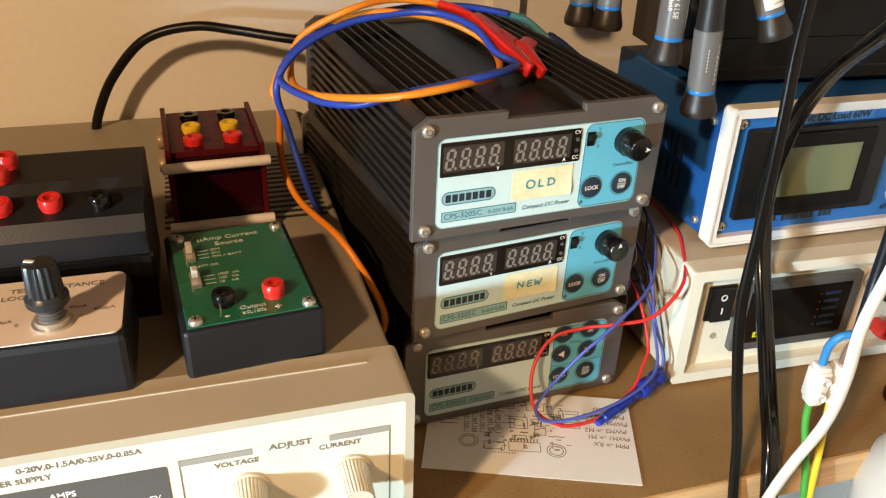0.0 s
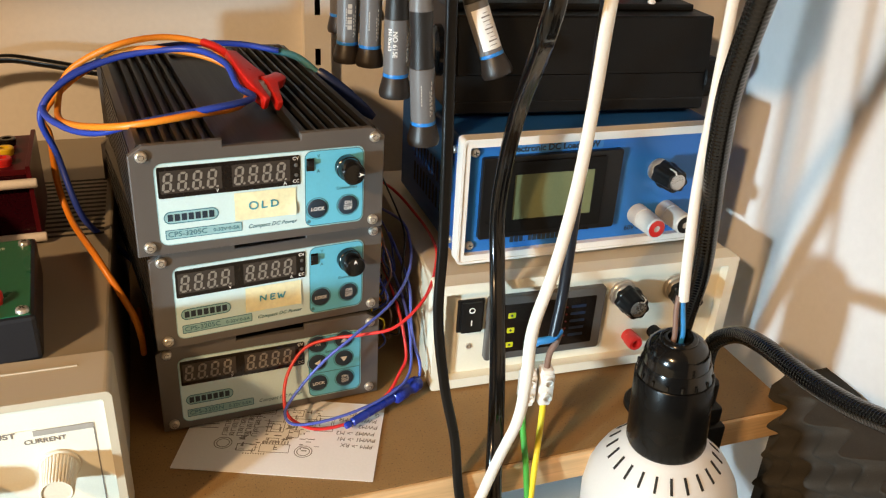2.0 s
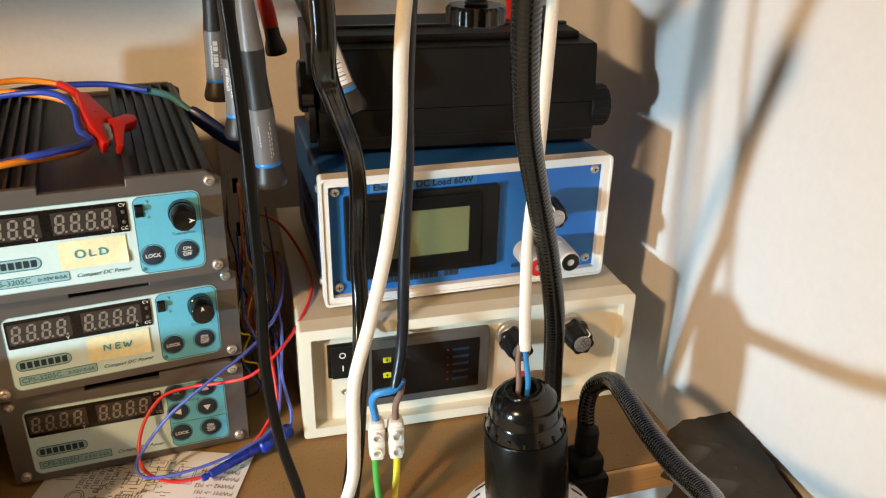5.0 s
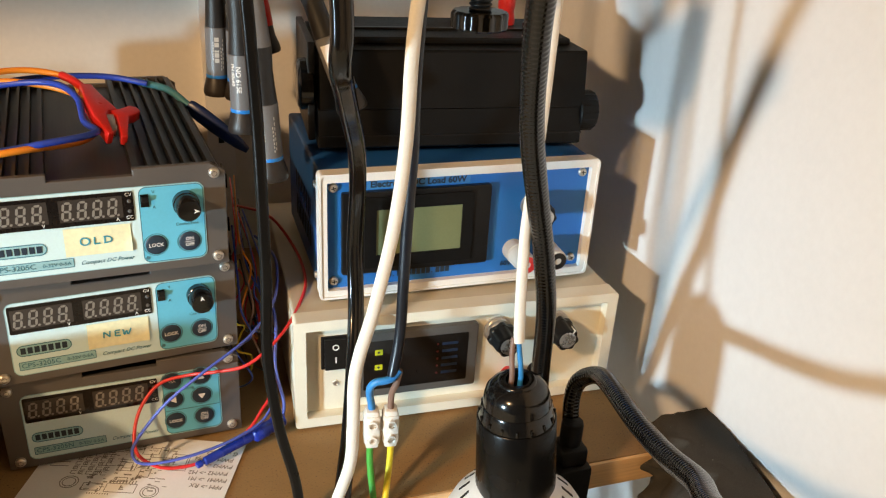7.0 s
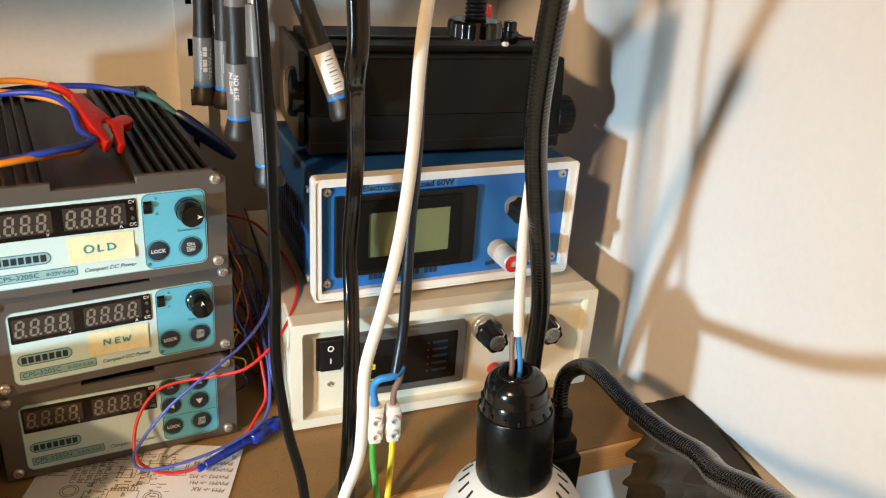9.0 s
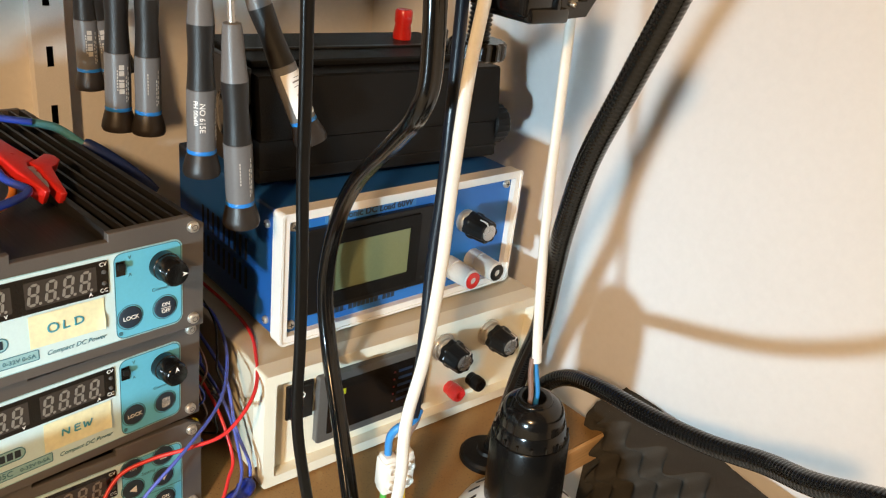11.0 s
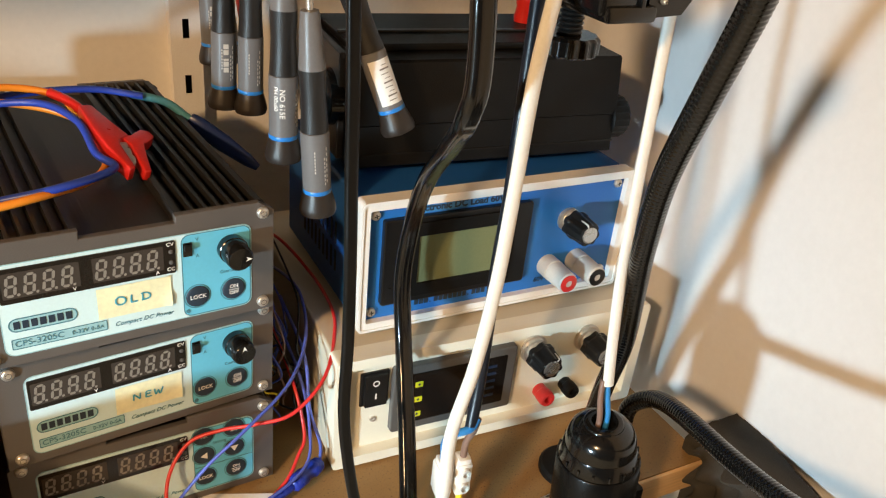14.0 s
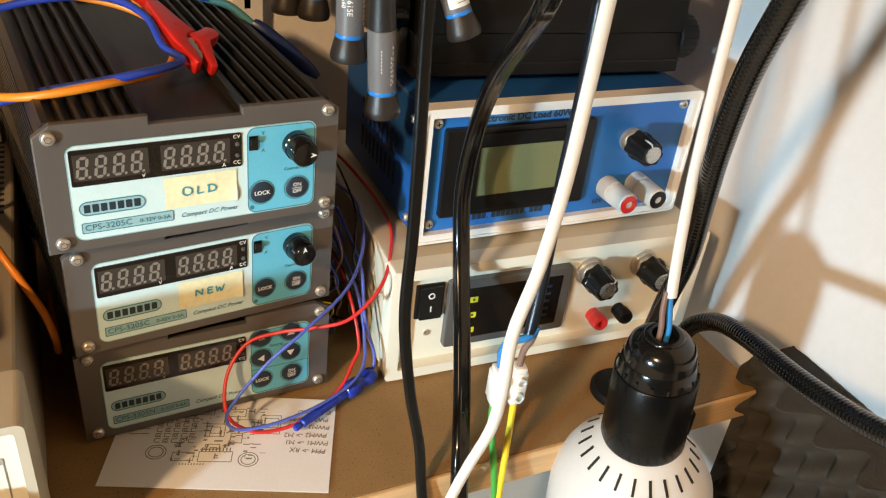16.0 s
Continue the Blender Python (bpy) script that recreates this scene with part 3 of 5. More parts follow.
power_supply(pose(-0.0889, 0.0019, 0.0288, 0, 0.15, 3.45), "grey compact power supply with keypad, bottom of the stack", "CPS-3205N", keypad=True)
power_supply(pose(-0.0871, 0.0002, 0.0846, 0, 1.0, 8.45), "grey compact power supply with NEW tape, middle of the stack", "CPS-3205C", "NEW", tick=5)
power_supply(pose(-0.0898, -0.0073, 0.1405, 0, 0.7, 6.0), "grey compact power supply with OLD tape, top of the stack", "CPS-3205C", "OLD", tick=-95)

# ---- blue electronic load ----
load = thing("electronic_load", pose(0.1024, 0.0140, 0.0761, -0.3, -0.2, -0.55), "blue metal electronic load with white bezel on the cream case", "electronic load")
part("case", box(-82, 82, 6, 124, 1.0, 73.6, 1.4), "bluetop", load, "dark blue painted sheet steel case")
part("bezel", framed(rounded(167, 75, 2.5), rounded(158, 65.5, 1.0), 0, 9), "bezel", load, "white plastic front frame", T(0, 0, 37.3))
part("bezel_lip", framed(rounded(167.6, 75.6, 2.8), rounded(164.8, 72.8, 2.0), -0.8, 2.5), "bezel", load, "", T(0, 0, 37.3))
pan = part("front_panel", box(-80, 80, 4.0, 6.5, 3, 71), "blue", load, "bright blue front panel")
part("display_frame", prism(rounded(87.5, 49.8, 1.5), 0.6, 4.2, bevel=0.7), "black", load, "black display frame", T(-27.0, 0, 38.2))
part("display_step", framed(rounded(64, 43, 1.0), rounded(50.5, 28.0, 0.6), -0.5, 0.9), "matt", load, "", T(-26.2, 0, 38.6))
part("lcd", box(-52, 0, 0.4, 0.58, 24.0, 53.5), "lcd", load, "blank grey-green liquid crystal screen")
part("title_strip", box(-56, 4.0, 3.8, 4.05, 63.8, 68.6), "strip", load)
words("Electronic DC Load 60W", 3.8, "ink", load, -26.4, 3.7, 66.3, stretch=1.03, thick=0.16)
bars([(-49.5 + 2.95 * k, -47.1 + 2.95 * k, 8.3, 11.9) for k in range(15) if k not in (3, 11)] + [(-40.2, -39.6, 8.3, 9.0), (-16.6, -16.0, 8.3, 9.0)], "ink", load, 3.75)
words("60V 5A", 3.2, "ink", load, 33.5, 3.75, 9.8, thick=0.05)
for x, z in ((-75, 66), (74.6, 66), (-75, 9.3), (74, 9.8)):
    screw(load, x, 4.0, z, 2.6)
part("bush_nut", lathe([(7.0, 0), (7.0, 2.0), (5.0, 2.2), (4.6, 6.5), (3.2, 6.6)], 6 * 4), "steel", load, "chrome shaft bush", T(43.7, 4.0, 47.3) @ FRONT, 40)
pointer_knob(load, 43.7, -2.5, 47.3, 8.4, 15, FRONT @ Matrix.Rotation(radians(20), 4, "Z"), "black")
for x, z, mat in ((34.3, 19.0, "red"), (53.8, 19.6, "black")):
    b = part("binding_post", lathe([(6.6, 0), (6.6, 8), (5.9, 8.3), (5.9, 9.0), (6.5, 9.4), (6.1, 22), (5.2, 23), (4.4, 23)], 28), "grey", load, "light grey binding post", T(x, 4.0, z) @ FRONT, 40)
    part("post_end", lathe([(5.3, 22.4), (5.3, 23.3), (4.6, 23.7), (2.2, 23.7), (2.0, 21)], 22), mat, b, "coloured end ring", None, 40)
for k in range(9):
    for z0 in (16, 33):
        part("vent_slot", box(-82.25, -81.9, 38 + 6.5 * k, 40.4 + 6.5 * k, z0, z0 + 13), "dark", load)
for z in (8, 64):
    screw(load, -82.0, 16, z, 2.2, Matrix.Rotation(radians(-90), 4, "Y"))
for x in (-70, 70):
    for y in (16, 110):
        part("foot", lathe([(6, -3.6), (6, 1.2)], 16), "rubber", load, "", T(x, y, 0))

# ---- cream bench supply under it ----
sup = thing("bench_supply", pose(0.0993, -0.0072, 0.0016, 0, 0, -2.0), "cream metal bench supply with black meter window on the shelf", "power supply")
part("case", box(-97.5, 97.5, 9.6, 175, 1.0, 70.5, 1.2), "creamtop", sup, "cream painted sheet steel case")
part("front_frame", framed(rounded(197.4, 71.0, 2.2), rounded(184, 58.5, 1.0), 0, 12), "cream", sup, "cream plastic front frame", T(0, 0, 35.7))
part("front_panel", box(-93, 93, 7.0, 9.5, 4, 67), "cream", sup, "cream front panel")
part("rocker_surround", box(-82.9, -66.6, 5.4, 7.2, 35.6, 57.2, 0.6), "black", sup, "black rocker switch surround")
part("rocker", moved(prism([(-1.5, -9.8), (2.6, -9.8), (1.2, 0.5), (2.0, 9.8), (-1.5, 9.8)], -6.2, 6.2, bevel=0.3), Matrix.Rotation(radians(-90), 4, "Z")), "black", sup, "black rocker", T(-74.75, 5.4, 46.4), 30)
part("off_mark", framed(circle(1.9, 20), circle(1.3, 20), -0.1, 0.1), "white", sup, "", T(-74.75, 3.55, 51.0))
part("on_mark", box(-75.1, -74.4, 3.15, 3.4, 41.0, 44.6), "white", sup)
part("meter_frame", prism(rounded(75.5, 43.4, 2.0), 3.0, 7.2, bevel=0.8), "dimgrey", sup, "dark grey meter frame", T(-27.2, 0, 36.2))
part("meter_window", prism(rounded(63, 33, 0.8), 2.7, 3.1), "glass", sup, "black meter window", T(-27.2, 0, 36.2))
for z in (45.2, 35.0, 24.8):
    part("soft_key", prism(rounded(4.6, 3.6, 0.5), 2.5, 2.72), "lime", sup, "yellow-green key mark", T(-50.0, 0, z))
    part("key_symbol", prism([(-0.9, 0), (0, 1.0), (0.9, 0), (0, -1.0)], 2.42, 2.52), "ink", sup, "", T(-50.0, 0, z))
for k in range(5):
    z = 46.5 - 5.0 * k
    part("indicator_dot", lathe([(0.7, 0), (0.6, 0.3)], 10), "dimred", sup, "", T(-14.5, 2.7, z) @ FRONT)
    bars([(-11.8, -2.0, z - 0.9, z + 0.9)], "dimblue", sup, 2.55)
for x, z in ((23.8, 50.0), (61.0, 50.0)):
    part("bush_nut", lathe([(9.0, 0), (9.0, 0.8), (7.8, 1.0), (7.8, 3.0), (6.0, 3.2), (5.6, 7.0), (3.2, 7.1)], 24), "steel", sup, "nickel shaft bush", T(x, 7.0, z) @ FRONT, 40)
    pointer_knob(sup, x, 0.0, z, 9.0, 13.5, FRONT @ Matrix.Rotation(radians(-35), 4, "Z"), "black")
jack(sup, 33.2, 7.0, 17.6, "red", 5.0, 11.0, FRONT)
jack(sup, 51.0, 7.0, 18.4, "matt", 4.8, 10.5, FRONT)
part("panel_hole", lathe([(1.9, 0), (1.7, 0.8), (1.0, 0.9), (0.9, 0.3)], 14), "steel", sup, "small steel screw", T(-74.3, 7.0, 24.6) @ FRONT)
for x in (-85, 85):
    for y in (16, 160):
        part("foot", lathe([(6, -1.5), (6, 1.2)], 16), "rubber", sup, "", T(x, y, 0))

# ---- black instrument on the blue load ----
inst = thing("black_instrument", pose(0.1050, 0.0520, 0.1512, 0, 0, -4.5), "black plastic instrument box with end knobs on the blue load", "instrument")
ALONG = Matrix.Rotation(radians(90), 4, "Z")
part("base", moved(prism([(-6, 1.5), (-8.6, 3.0), (-6.4, 24), (82, 24), (82, 1.5)], -79, 79), ALONG), "matt", inst, "matt black lower shell")
part("body", moved(prism([(-6.6, 24.5), (-2.0, 55.6), (-0.6, 56.6), (82, 56.6), (82, 24.5)], -80, 78), ALONG), "matt", inst, "matt black upper shell with sloping front")
part("lid", box(-75, 75, 14, 80, 56.5, 60.6, 1.0), "matt", inst, "raised lid")
part("lid_rib", box(-75, 75, 36, 40, 60.5, 62.0, 0.6), "black", inst)
part("foot_strip", box(-72, 72, 4, 68, -1.3, 1.6), "rubber", inst)
part("seam_strip", box(-79.5, 79.5, -8.5, -5, 8.6, 9.5), "black", inst)
part("end_plate", box(-84, -80, 2, 80, 4, 60, 0.6), "cap", inst, "dark brown end plate")
part("knob", lathe([(11.5, 0), (12.5, 1), (12.5, 10), (11.5, 11.8), (5, 12.2)], 40, flutes=20, depth=0.05), "matt", inst, "round black end knob", T(78, 3, 19.5) @ Matrix.Rotation(radians(90), 4, "Y"), 35)
part("knob", lathe([(13.5, 0), (15, 1.5), (14.5, 8), (12.5, 9.5), (6, 10.0)], 40), "gloss", inst, "glossy round end knob", T(-79.5, 14, 34) @ Matrix.Rotation(radians(-90), 4, "Y"), 35)
part("lock_nut", lathe([(5.2, 0), (5.6, 1.5), (5.6, 7), (4.2, 7.6), (4.2, 12.5), (3.4, 13.3)], 6 * 4), "gloss", inst, "small black nut", T(54, 27, 60.5), 30)
part("red_cap", lathe([(5.8, 0), (6.0, 3), (5.0, 9), (5.6, 11), (5.6, 17), (4.8, 18.4)], 24), "red", inst, "bright red plastic cap", T(48, 60, 60.5), 35)
part("brass_crumb", lathe([(2.0, 0), (2.6, 1.2), (1.4, 2.4)], 7), "nylon", inst, "", T(47, 16, 60.5))

# ---- beige bench supply and what stands on it ----
hp = thing("bench_supply", pose(-0.2705, -0.0718, 0.0), "beige bench supply with ivory front panel on the shelf", "power supply")
part("case", box(-104.5, 104.5, 26, 316, 3, 85.2, 1.6), "beige", hp, "grey-beige painted steel cover")
part("front_bezel", framed(rounded(213, 85.5, 3.0), rounded(206, 78.5, 1.5), -3.5, 27), "bezel_be", hp, "beige plastic front bezel", T(0, 0, 43.9))
part("bezel_ledge", box(-106, 93.0, 17.6, 19.0, 86.4, 87.2, 0.3), "bezel_be", hp, "thin raised lip on the bezel")
part("front_panel", box(-103.2, 103.2, -0.6, 3, 4.5, 83.3), "panel_be", hp, "ivory front panel")
part("adjust_outline", framed(rounded(77, 58, 2), rounded(76, 57, 1.6), -0.8, -0.55), "warmgrey", hp, "", T(59.2, 0, 40.2))
part("print_blank", box(46, 76, -0.86, -0.55, 67.5, 71), "panel_be", hp)
bars([(20.6, 46.5, 67.6, 70.4), (74.5, 97.5, 67.6, 70.4)], "barprint", hp, -0.98)
words("ADJUST", 2.6, "warmgrey", hp, 60.2, -0.95, 69.3, stretch=1.28, thick=0.10)
words("VOLTAGE", 2.3, "warmgrey", hp, 40.6, -0.75, 64.6, stretch=1.12, thick=0.06)
words("CURRENT", 2.3, "warmgrey", hp, 78.4, -0.75, 64.8, stretch=1.12, thick=0.06)
words("0-20V,0-1.5A/0-35V,0-0.85A", 2.4, "warmgrey", hp, 9.4, -0.75, 77.6, align="RIGHT", stretch=1.04, thick=0.05)
words("POWER SUPPLY", 2.4, "warmgrey", hp, -20.0, -0.75, 73.0, align="RIGHT", stretch=1.04, thick=0.05)
part("meter_panel", prism(rounded(112, 44, 1.0), -1.0, -0.5), "dimgrey", hp, "dark grey meter panel", T(-39.4, 0, 46.8))
words("AMPS", 2.6, "white", hp, -18, -1.1, 64.0, thick=0.05)
words("CV", 2.4, "white", hp, 11, -1.1, 55.0, thick=0.05)
part("mode_led", box(4.0, 7.0, -1.5, -0.9, 54.3, 55.4), "dark", hp)
part("meter_window", prism(rounded(40, 18, 0.5), -1.3, -0.9), "glass", hp, "", T(-24, 0, 47))
for x, z in ((43.2, 50.6), (81.8, 50.4)):
    k = part("knob", lathe([(7.6, 0), (7.6, 3), (7.2, 4), (6.8, 16), (6.2, 17), (5.8, 17.0), (5.6, 16.4), (0.5, 16.4)], 96, flutes=32, depth=0.05), "knob_be", hp, "ivory ribbed knob", T(x, -0.6, z) @ FRONT, 30)
    part("knob_skirt", lathe([(8.6, 0), (8.4, 1.2), (7.5, 1.4)], 32), "knob_be", k)
for k in range(14):
    for x0 in (18, 62):
        part("vent_slot", box(x0, x0 + 38, 150 + 6.2 * k, 152.6 + 6.2 * k, 85.1, 85.35), "dark", hp)
for x in (-90, 90):
    for y in (30, 290):
        part("foot", lathe([(7, 0), (7, 3.4)], 16), "rubber", hp, "", T(x, y, 0))

HPZ = 0.0853
gbox = thing("current_source_box", pose(-0.2205, -0.0086, HPZ - 0.0027, 0, 0, 4.9), "small black box with green circuit board lid on the beige supply", "test box")
part("enclosure", box(-26.5, 26, -37.5, 40.5, 2.7, 24.9, 2.0), "bluegrey", gbox, "dark blue-grey plastic enclosure")
part("board_lid", box(-24.4, 24, -35.6, 38.6, 23.2, 25.2, 0.3), "pcb", gbox, "green circuit board lid")
for x in (-21, 21):
    for y in (-32.5, 32.8):
        screw(gbox, x, y, 25.2, 2.7, Matrix())
jack(gbox, -9.5, -23.0, 25.2, "gloss", 4.4, 5.6)
jack(gbox, 9.6, -22.4, 25.2, "red", 4.4, 5.6)
UPF = Matrix()
words("\u00b5Amp Current", 3.1, "silk", gbox, -0.5, 30.5, 25.3, turn=UPF, thick=0.06)
words("Source", 3.1, "silk", gbox, -0.5, 25.2, 25.3, turn=UPF, thick=0.06)
for y, lines in ((17.5, ("OFF", "ON", "ON + BATT")), (-3.5, ("1000  nA", "100   nA", "10    nA"))):
    sw = part("slide_switch", box(-19.6, -15.6, y - 5.5, y + 5.5, 25.0, 26.8, 0.3), "steel", gbox, "metal slide switch")
    part("switch_lever", box(-18.9, -16.3, y - 0.5, y + 4.0, 26.8, 30.4, 0.5), "grey", sw, "grey lever")
    for k, s in enumerate(lines):
        words(s, 1.7, "silk", gbox, -9.0, y + 3.0 - 3.0 * k, 25.3, turn=UPF, align="LEFT")
        part("print_bar", box(-14.5, -10, y + 2.8 - 3.0 * k, y + 3.2 - 3.0 * k, 24.58, 25.32), "silk", gbox)
words("BATT OK", 1.7, "silk", gbox, -12.0, 7.8, 25.3, turn=UPF)
words("Output", 2.4, "silk", gbox, 0.5, -28.0, 25.3, turn=UPF)
words("\u00b10.10%", 2.2, "silk", gbox, 0.5, -31.5, 25.3, turn=UPF)
words("+", 3.6, "silk", gbox, 9.6, -31.2, 25.3, turn=UPF, thick=0.15)
words("-", 4.5, "silk", gbox, -9.5, -31.4, 25.3, turn=UPF, thick=0.15)

kbox = thing("rotary_switch_box", pose(-0.3058, -0.0275, HPZ), "black plastic box with pale label and slate rotary knob", "test box")
part("enclosure", box(-44, 44, -22.5, 22.5, 0, 26.5, 3.0), "bluegrey", kbox, "dark plastic enclosure")
bm = moved(prism(rounded(85, 42.5, 4), 0, 0.5), Matrix.Rotation(radians(-90), 4, "X"))
part("label_plate", bm, "label", kbox, "white printed label plate with warm lamplight in its colour", T(0, 0, 27.0))
part("mounting_nut", lathe([(7.0, 0), (7.0, 0.9), (5.8, 1.1), (5.8, 2.8), (4.2, 3.0)], 6 * 4), "steel", kbox, "steel mounting nut and washer", T(19.5, -10.5, 27.0), 30)
part("shaft_bush", lathe([(4.6, 1.0), (4.6, 3.6), (4.2, 3.9), (4.6, 4.2), (4.6, 5.0), (4.2, 5.3), (4.6, 5.6), (4.6, 6.4), (4.2, 6.7), (4.6, 7.0), (4.4, 9.6)], 24), "dimgrey", kbox, "threaded shaft bush", T(19.5, -10.5, 27.0), 30)
kn = part("knob", lathe([(6.6, 8.4), (7.2, 9.2), (7.2, 11.6), (6.4, 12.4), (6.0, 13.0)], 40), "knobblue", kbox, "slate grey ribbed knob", T(19.5, -10.5, 27.0), 30)
part("grip", lathe([(6.1, 12.9), (5.5, 24.0), (5.2, 24.6), (0.5, 24.8)], 112, flutes=16, depth=0.10), "knobblue", kn, "", None, 30)
part("pointer_line", box(-5.0, -1.6, -0.6, 0.6, 24.4, 25.1), "white", kn, "", pose(0, 0, 0, 0, 0, -20))
words("TEST RESISTANCE", 3.0, "warmgrey", kbox, 35, 14.0, 27.1, turn=UPF, align="RIGHT", thick=0.03)
words("LOG.C", 3.0, "warmgrey", kbox, 12, 9.0, 27.1, turn=UPF, align="RIGHT", thick=0.03)
for s, x, y in (("400\u00b5A", 36, -4.5), ("100\u00b5A", 2, -6.5), ("0", 28.5, -8), ("0", 7.5, -9.5), ("40\u00b5A", 27, -1.5)):
    words(s, 2.0, "warmgrey", kbox, x, y, 27.1, turn=UPF)

dbox = thing("decade_box", pose(-0.3424, 0.0302, HPZ), "ridged black plastic box with red and black banana jacks", "test box")
prof = [(-28, 0), (-30, 40), (-26, 46), (-8, 49.5), (-4, 53), (26, 53.5), (30, 50), (31, 0)]
bm = moved(prism(prof, -88, 89), Matrix.Rotation(radians(90), 4, "Z"))
part("enclosure", bm, "bluegrey", dbox, "ridged dark grey plastic enclosure", None, 25)
part("side_groove", box(-88.2, 89.2, -29.9, -28.9, 18, 19.2), "dark", dbox)
part("front_skirt", box(-88.3, 89.3, -30.4, -27, 0, 30, 1.0), "gloss", dbox, "glossy black lower front")
for x, y, mat in ((54, -17, "red"), (72, -18.5, "gloss"), (36, -17, "red"), (34, -1, "red"), (35, 14, "red")):
    jack(dbox, x, y, 46.8 if y < -10 else 53.2, mat, 4.5, 6.0, Matrix.Rotation(radians(8 if y < -10 else 0), 4, "X"))

rbox = thing("acrylic_jack_box", pose(-0.2252, 0.1018, HPZ + 0.0005, 0, 0, 2.5), "dark red acrylic box with six banana jacks, on the beige supply", "jack box")
# Front and rear plates take the copy darkened for shade, the others the lit one.
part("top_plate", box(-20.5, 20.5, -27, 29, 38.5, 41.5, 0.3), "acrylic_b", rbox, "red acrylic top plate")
part("front_plate", box(-20.5, 20.5, -27.5, -24.8, 2, 38.4, 0.2), "acrylic", rbox, "red acrylic front plate with its shade in the colour")
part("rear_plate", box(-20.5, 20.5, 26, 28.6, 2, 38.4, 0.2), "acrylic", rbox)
for sx in (-1, 1):
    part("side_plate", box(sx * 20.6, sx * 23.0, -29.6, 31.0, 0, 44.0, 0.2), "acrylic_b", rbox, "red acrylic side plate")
for z in (35.0, 3.6):
    part("spacer_rod", moved(lathe([(2.2, -25.2), (2.6, -24.6), (2.6, 24.6), (2.2, 25.2)], 16), Matrix.Rotation(radians(90), 4, "Y")), "nylon", rbox, "pale nylon spacer", T(0, -30.6, z), 40)
for y, z in ((-14, 31), (-14, 7), (18, 31)):
    part("nylon_screw", lathe([(3.4, 0), (4.6, 0.4), (4.8, 1.8), (3.8, 3.4), (1.2, 4.0)], 22), "smoke", rbox, "amber nylon screw", T(-22.9, y, z) @ Matrix.Rotation(radians(-90), 4, "Y"), 40)
for y, mat in ((-17.5, "red"), (-1.5, "yellow"), (14.0, "gloss")):
    for x in (-9.2, 9.4):
        jack(rbox, x, y, 41.4, mat, 4.7, 4.2)

# ---- paper with a wiring sketch ----
pap = thing("printed_sheet", pose(-0.1474, -0.0288, 0.0004, 0, 0, -21.0), "white paper sheet with a printed circuit sketch, lying on the shelf", "paper")
part("sheet", box(0, 104, 0, 62, 0, 0.25), "paper", pap)
lines = []


def stroke(x0, y0, x1, y1, w=0.35):
    a, b = Vector((x0, y0)), Vector((x1, y1))
    d = b - a
    bm = box(0, d.length, -w / 2, w / 2, 0.26, 0.34)
    lines.append(moved(bm, T(x0, y0, 0, 0, 0, math.degrees(math.atan2(d.y, d.x)))))


def hoop(x, y, r, w=0.4):
    ring = [[(q * math.cos(a), q * math.sin(a)) for a in [2 * math.pi * i / 20 for i in range(20)]] for q in (r, r - w)]
    lines.append(moved(framed(ring[0], ring[1], -0.34, -0.26), T(x, y, 0) @ Matrix.Rotation(radians(-90), 4, "X")))


for r in (4.4, 3.2):
    hoop(26, 14, r)
    hoop(65, 10, r)
rng = random.Random(4)
for i in range(5):
    for j in range(5):
        stroke(24 + 3.6 * i, 20 + 3.4 * j, 26.4 + 3.6 * i, 20 + 3.4 * j)
        stroke(24 + 3.6 * i, 22.2 + 3.4 * j, 26.4 + 3.6 * i, 22.2 + 3.4 * j)
        stroke(24 + 3.6 * i, 20 + 3.4 * j, 24 + 3.6 * i, 22.2 + 3.4 * j)
        if (i + j) % 2:
            hoop(25.2 + 3.6 * i, 21.1 + 3.4 * j, 0.8, 0.3)
for x0, y0, w, h in ((45, 24, 8, 8), (47, 26, 4, 4), (56, 20, 5, 6), (33, 9, 9, 5), (44, 8.5, 14, 6), (46, 16, 6, 3), (58, 30, 9, 5), (68, 26, 9, 12), (70, 30, 6, 6), (36, 38, 11, 6), (53, 37, 8, 5)):
    for a, b, c, d in ((0, 0, w, 0), (0, h, w, h), (0, 0, 0, h), (w, 0, w, h)):
        stroke(x0 + a, y0 + b, x0 + c, y0 + d)
for k in range(120):
    x, y = rng.uniform(32, 70), rng.uniform(8, 44)
    a = rng.choice((0, 0, 90))
    s = rng.uniform(1.0, 3.6)
    stroke(x, y, x + (s if a == 0 else 0), y + (s if a else 0), rng.choice((0.3, 0.5, 0.8)))
for k in range(9):
    stroke(45.2 + 1.45 * k, 14.7, 45.2 + 1.45 * k, 17, 0.5)
    stroke(37 + 1.2 * k, 6.6, 37 + 1.2 * k, 7.4, 0.5)
lines.append(moved(prism([(-2.6, -1.6), (2.8, 0.3), (-1.8, 2.6), (-0.7, 0.4)], -0.34, -0.26), T(56, 27.6, 0) @ Matrix.Rotation(radians(-90), 4, "X")))
for k in range(4):
    stroke(12 + rng.uniform(-1, 1), 34 - 3 * k, 21, 34.4 - 3 * k, 0.4)
part("printed_sketch", joined(*lines), "warmgrey", pap, "fine dark printed lines", T(-7.0, 5.6, 0, 0, 0, 2.0) @ Matrix.Diagonal((1.11, 1.06, 1, 1)))
